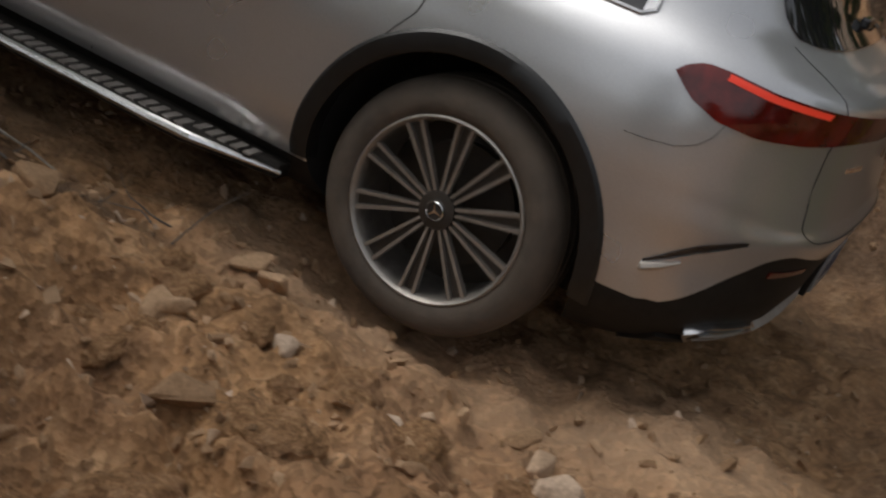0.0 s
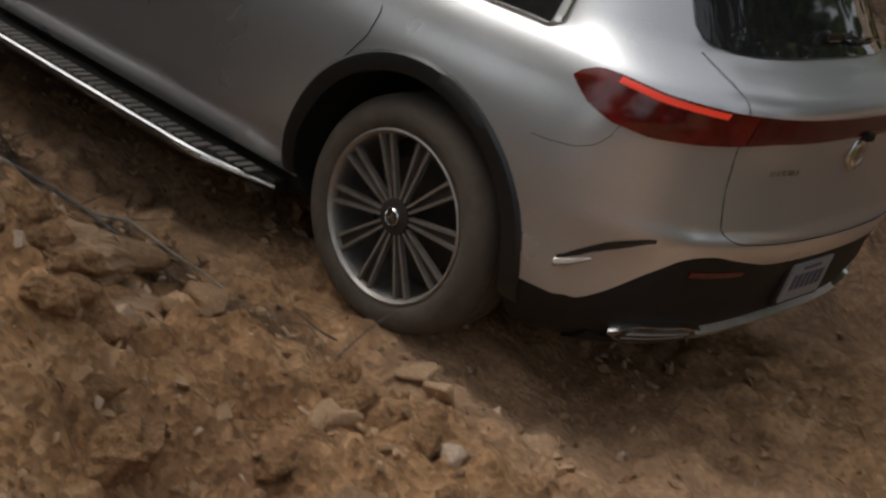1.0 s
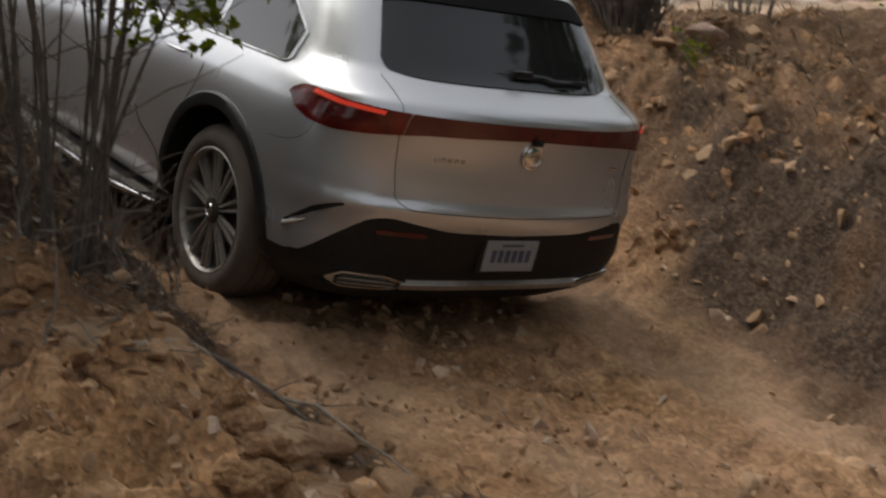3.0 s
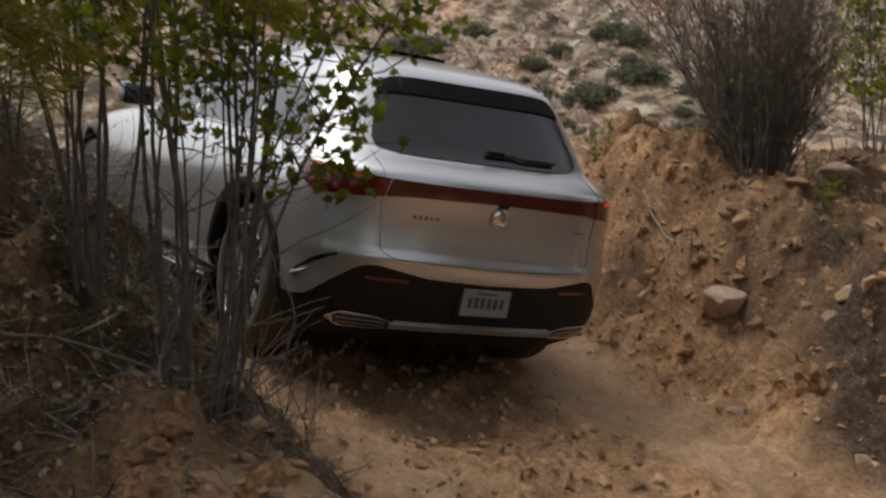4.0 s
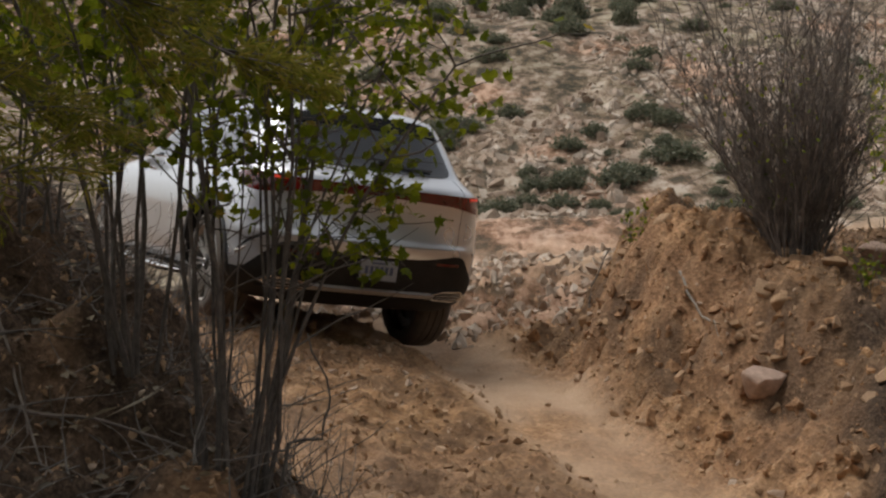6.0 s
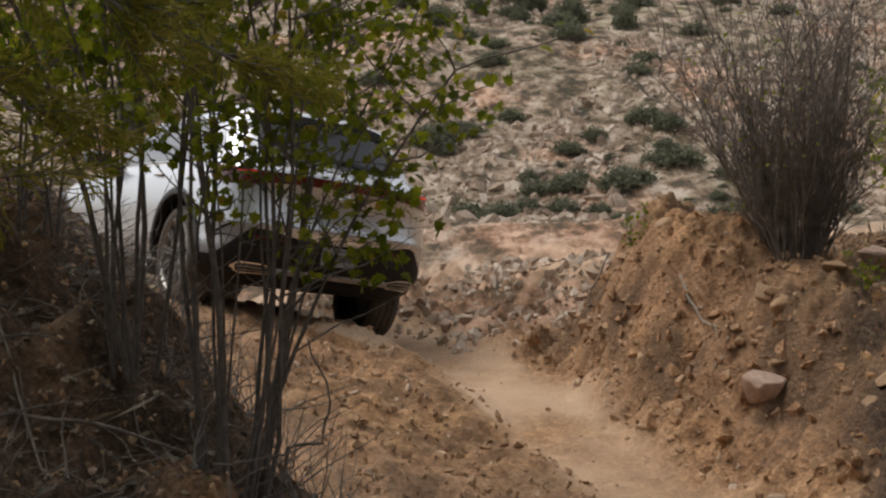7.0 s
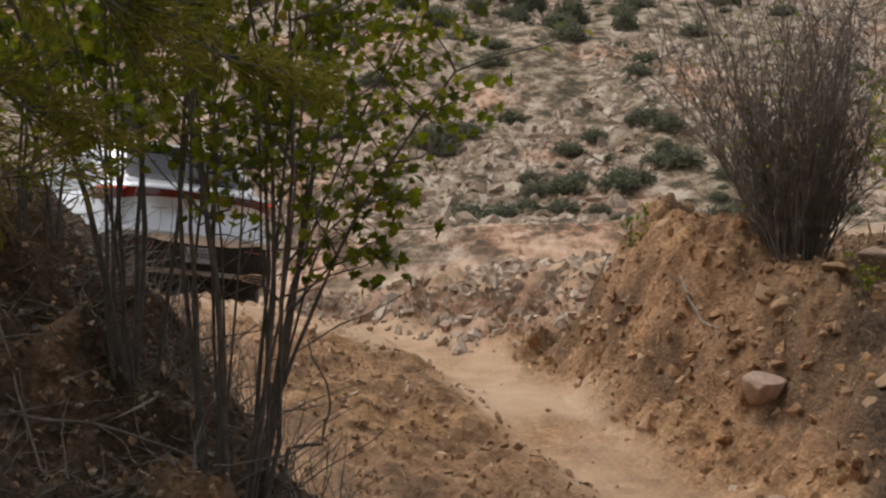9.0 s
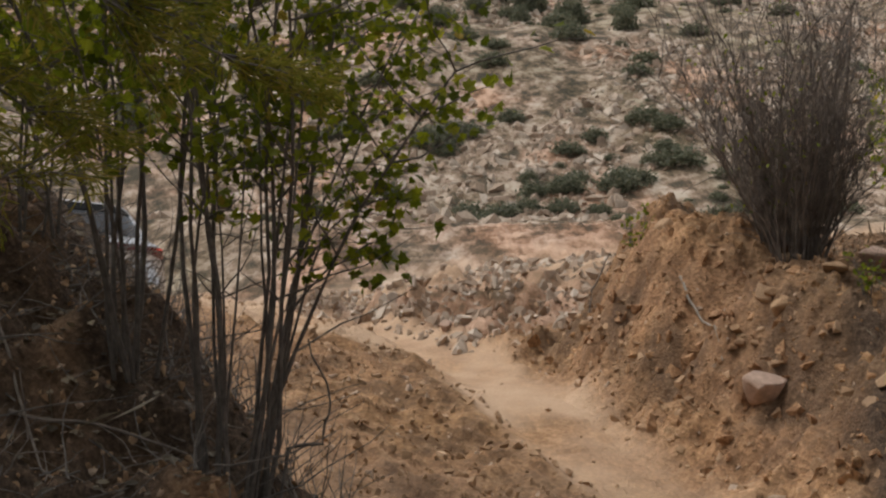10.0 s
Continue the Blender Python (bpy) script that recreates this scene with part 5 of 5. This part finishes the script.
dead_branch("grey root along the near bank", [on_ground(-0.15, 4.75, 0.03), on_ground(0.15, 4.45, 0.05), on_ground(0.45, 4.2, 0.02)], 0.008)

# stones: the ones that stand out, then the scatter
for x, y, size, name, label, k in NAMED_STONES:
    ob = put_stone(x, y, size, R, name, label, "", 0.30 if "sunk" in label else -0.05 if "slab" in name and "bank top" in label else 0.12, k)
    if "pale" in label or "pink" in label:
        ob.data = ob.data.copy()
        ob.data.materials[0] = PALE


def block_rock(x, y, label):
    """An angular block with a broad tilted top, narrowing downwards out of the bank."""
    rng = np.random.default_rng(12)
    bm = bmesh.new()
    for n, r, z in ((7, 1.0, 0.09), (7, 1.04, 0.055), (6, 0.80, -0.05), (5, 0.45, -0.12)):
        for k in range(n):
            a = 2 * math.pi * (k + rng.uniform(-0.28, 0.28)) / n
            q = r * rng.uniform(0.86, 1.1)
            bm.verts.new((0.155 * q * math.cos(a), 0.115 * q * math.sin(a), z + rng.normal() * 0.008))
    bmesh.ops.convex_hull(bm, input=bm.verts[:])
    bmesh.ops.delete(bm, geom=[v for v in bm.verts if not v.link_faces], context="VERTS")
    bmesh.ops.bevel(bm, geom=bm.edges[:], offset=0.006, segments=1, affect="EDGES")
    ob = tagged(part("rock", bm, PALE), label, "stone")
    ob.matrix_basis = Matrix.LocRotScale((x, y, ground_height(x, y) + 0.05), Euler((0.42, 0.10, 0.2)), (0.84, 0.84, 0.84))
    return ob


def ledge_slab(x, y, size, turn, seed, label, up=0.0):
    """A broken slab of bedrock: a squared block with chipped edges and cleaved, uneven faces."""
    rng = np.random.default_rng(seed)
    bm = bmesh.new()
    bmesh.ops.create_cube(bm, size=1)
    bmesh.ops.subdivide_edges(bm, edges=bm.edges[:], cuts=13, use_grid_fill=True)
    co = np.array([v.co[:] for v in bm.verts])
    near = np.clip((np.abs(co) - 0.36) / 0.14, 0, 1)
    edge = np.sort(near, axis=1)[:, 1]
    shrink = 1 - 0.16 * edge ** 2 * (0.6 + 1.2 * np.abs(fbm(co[:, 0] + co[:, 2], co[:, 1] - co[:, 2], 0.3, seed, 2)))
    co = co * shrink[:, None]
    chip = np.floor(4 * (fbm(co[:, 0] * 1.4 + 3 * seed, co[:, 1] + 0.5 * co[:, 2], 0.5, seed + 3, 2) + 0.5)) / 4 - 0.5
    co[:, 2] += (co[:, 2] > 0) * (0.30 * chip + 0.14 * fbm(co[:, 0], co[:, 1], 0.16, seed + 5, 3))
    co[:, 0] += 0.16 * fbm(co[:, 1], co[:, 2], 0.5, seed + 7, 4)
    co[:, 1] += 0.16 * fbm(co[:, 0], co[:, 2], 0.5, seed + 9, 4)
    for v, c in zip(bm.verts, co):
        v.co = Vector((c[0] * size[0], c[1] * size[1], c[2] * size[2]))
    ob = tagged(part("rock_slab", bm, TAN), label, "stone", "bedrock ledge")
    tilt = Euler((rng.uniform(-0.05, 0.12), rng.uniform(-0.08, 0.08), turn))
    ob.matrix_basis = Matrix.LocRotScale((x, y, ground_height(x, y) + up), tilt, (1, 1, 1))
    return ob


block_rock(1.86, 7.88, "pinkish block of rock jutting from the bank")
for k, (x, y, sx, sy, sz, turn) in enumerate(((-0.50, 4.42, 0.50, 0.34, 0.20, -0.75), (-0.10, 4.12, 0.46, 0.26, 0.17, -0.85), (0.20, 3.82, 0.34, 0.22, 0.15, -0.8),
                                              (-0.42, 4.02, 0.40, 0.26, 0.14, -0.5))):
    ledge_slab(x, y, (sx, sy, sz), turn, 30 + k, "cracked tan bedrock slab breaking out of the near bank", -0.055)
cx, cy = scatter(R, 42, 1.8, 3.5, 7.9, 9.8, lambda s, u, x, y: (u > 2.0) * 1.0)
for x, y in zip(cx, cy):
    put_stone(x, y, 0.07 + 0.14 * R.uniform() ** 1.5, R, label="rough brown stone on the bank top", sink=0.3)
cx, cy = scatter(R, 130, -0.8, 2.6, 1.9, 5.6, lambda s, u, x, y: 0.12 + 0.88 * (u < -1.1))
for x, y in zip(cx, cy):
    put_stone(x, y, 0.030 + 0.12 * R.uniform() ** 2.5, R)
cx, cy = scatter(R, 46, -0.9, 1.9, 2.3, 4.6, lambda s, u, x, y: (u < -1.35) * 1.0)
for x, y in zip(cx, cy):
    ob = put_stone(x, y, 0.10 + 0.14 * R.uniform() ** 2, R, "clod", "crumbly clod of brown earth in the loose dirt", "earth clods", 0.34)
    ob.data = CLODS[int(R.integers(0, 4))]
cx, cy = scatter(R, 110, 0.0, 3.6, 6.2, 10.6, lambda s, u, x, y: 0.04 + 0.96 * (u > 1.35))
for x, y in zip(cx, cy):
    put_stone(x, y, 0.04 + 0.17 * R.uniform() ** 2.2, R, label="brown angular stone set in the cut bank", sink=0.46)
cx, cy = scatter(R, 19000, -3.2, 4.2, 1.9, 13, lambda s, u, x, y: (0.35 * (u < 0.4) + 0.03 + 0.6 * ((u > 1.45) | (u < -1.15))) * (1 - 0.3 * (u < -1.25) * (s > 2.2)) * (1 - 0.9 * (u > 1.3) * (s < 3.2)))
gravel("gravel", "loose gravel over track and banks", cx, cy, 0.009 + 0.060 * R.uniform(size=len(cx)) ** 3, R)
cx, cy = scatter(R, 420, 0.0, 3.6, 6.0, 10.6, lambda s, u, x, y: (u > 1.4) * 1.0)
gravel("bank_stones", "many small brown stones set in the cut bank", cx, cy, 0.04 + 0.10 * R.uniform(size=len(cx)) ** 2, R, 0.32)
cx, cy = scatter(R, 420, -1.6, 1.2, 4.6, 10, lambda s, u, x, y: (np.abs(u) < 0.75) * 1.0)
gravel("track_stones", "loose brown stones between the wheel tracks", cx, cy, 0.03 + 0.08 * R.uniform(size=len(cx)) ** 2, R, 0.22)
cx, cy = scatter(R, 1700, 0.2, 3.6, 6.9, 10.5, lambda s, u, x, y: (u > 1.5) * (u < 3.2) * 1.0)
gravel("bank_clods", "crumbled clods and stone chips on the cut bank", cx, cy, 0.02 + 0.14 * R.uniform(size=len(cx)) ** 5, R, 0.33, SOIL)
cx, cy = scatter(R, 6500, -4, 5, 10.4, 18, lambda s, u, x, y: (u > 1.15) * (s > 6.85))
gravel("rubble", "pale rubble on the bank behind the bend", cx, cy, 0.03 + 0.16 * R.uniform(size=len(cx)) ** 3, R, 0.12, LIME)
cx, cy = R.uniform(-26, 32, 44000), 31 + 52 * R.uniform(size=44000) ** 1.3
ok = fbm(cx, 0.4 * cy, 5, 71, 3) > -0.05
cx, cy = cx[ok], cy[ok]
gravel("hillside_rocks", "pale broken rock over the hillside", cx, cy, 0.10 + 0.62 * R.uniform(size=len(cx)) ** 3.6, R, 0.3, LIME)


# bushes on the far hillside
def hill_bush_meshes(rng):
    out = []
    for k in range(5):
        n = 800
        p = rng.normal(size=(n, 3))
        p /= np.linalg.norm(p, axis=1)[:, None]
        p *= rng.uniform(0.45, 1.0, n)[:, None] * np.array([0.55, 0.55, 0.48])
        p[:, 2] = np.abs(p[:, 2]) * 0.95 + 0.04
        p += rng.normal(size=(n, 3)) * 0.05
        out.append(p)
    return out


def build_hill_bushes(rng):
    kinds = []
    for p in hill_bush_meshes(rng):
        b = tagged(new("hill_bush"), "rounded dull green bush on the dry hillside", "bush", "hillside bushes")
        stem = wander(rng, (0, 0, -0.1), (0, 0, 1), 0.5, 4, 0.1)
        part("trunk", tube(bmesh.new(), stem, [0.05, 0.04, 0.03, 0.02, 0.01], 5), BARK, b)
        leaves("crown", p, 0.11, "oval", SAGE, b, rng, 0.2, label="dense dull green twigs and leaves")
        kinds.append(b)
    spots = list(HILL_SPOTS)
    while len(spots) < 290:
        y = rng.uniform(31, 85)
        x = rng.uniform(-0.38, 0.40) * y
        for _ in range(int(rng.integers(1, 5))):
            spots.append((x + rng.normal() * 0.9, y + rng.normal() * 1.6, 0.25 + 1.3 * rng.uniform() ** 3))
    tall = ((2.6, 70, 2.4), (5.9, 63, 2.2), (9.6, 70, 2.6), (0.5, 71, 2.3), (4.5, 71, 2.5), (1.6, 66, 1.6), (11.5, 68, 2.2), (-2.0, 69, 2.4), (7.6, 57, 1.5),
            (-1.42, 36.2, 0.75), (2.4, 37.7, 0.6), (7.0, 72, 2.6), (3.4, 60, 1.3), (-0.2, 58, 1.4), (13.5, 66, 2.4))
    spots = [(x, y, s, rng.uniform(0.75, 1.0)) for x, y, s in spots] + [(x, y, s * 0.72, 1.75) for x, y, s in tall]
    for i, (x, y, s, stretch) in enumerate(spots):
        m = Matrix.LocRotScale((x, y, ground_height(x, y) - 0.05), Euler((0, 0, rng.uniform(0, 6.28))), (s, s, s * stretch))
        if i < 5:
            kinds[i].matrix_basis = m
        else:
            c = copy_thing(kinds[i % 5], Matrix.Identity(4))
            c.matrix_basis = m


build_hill_bushes(R)


WHEEL_START = 0.3
motions()
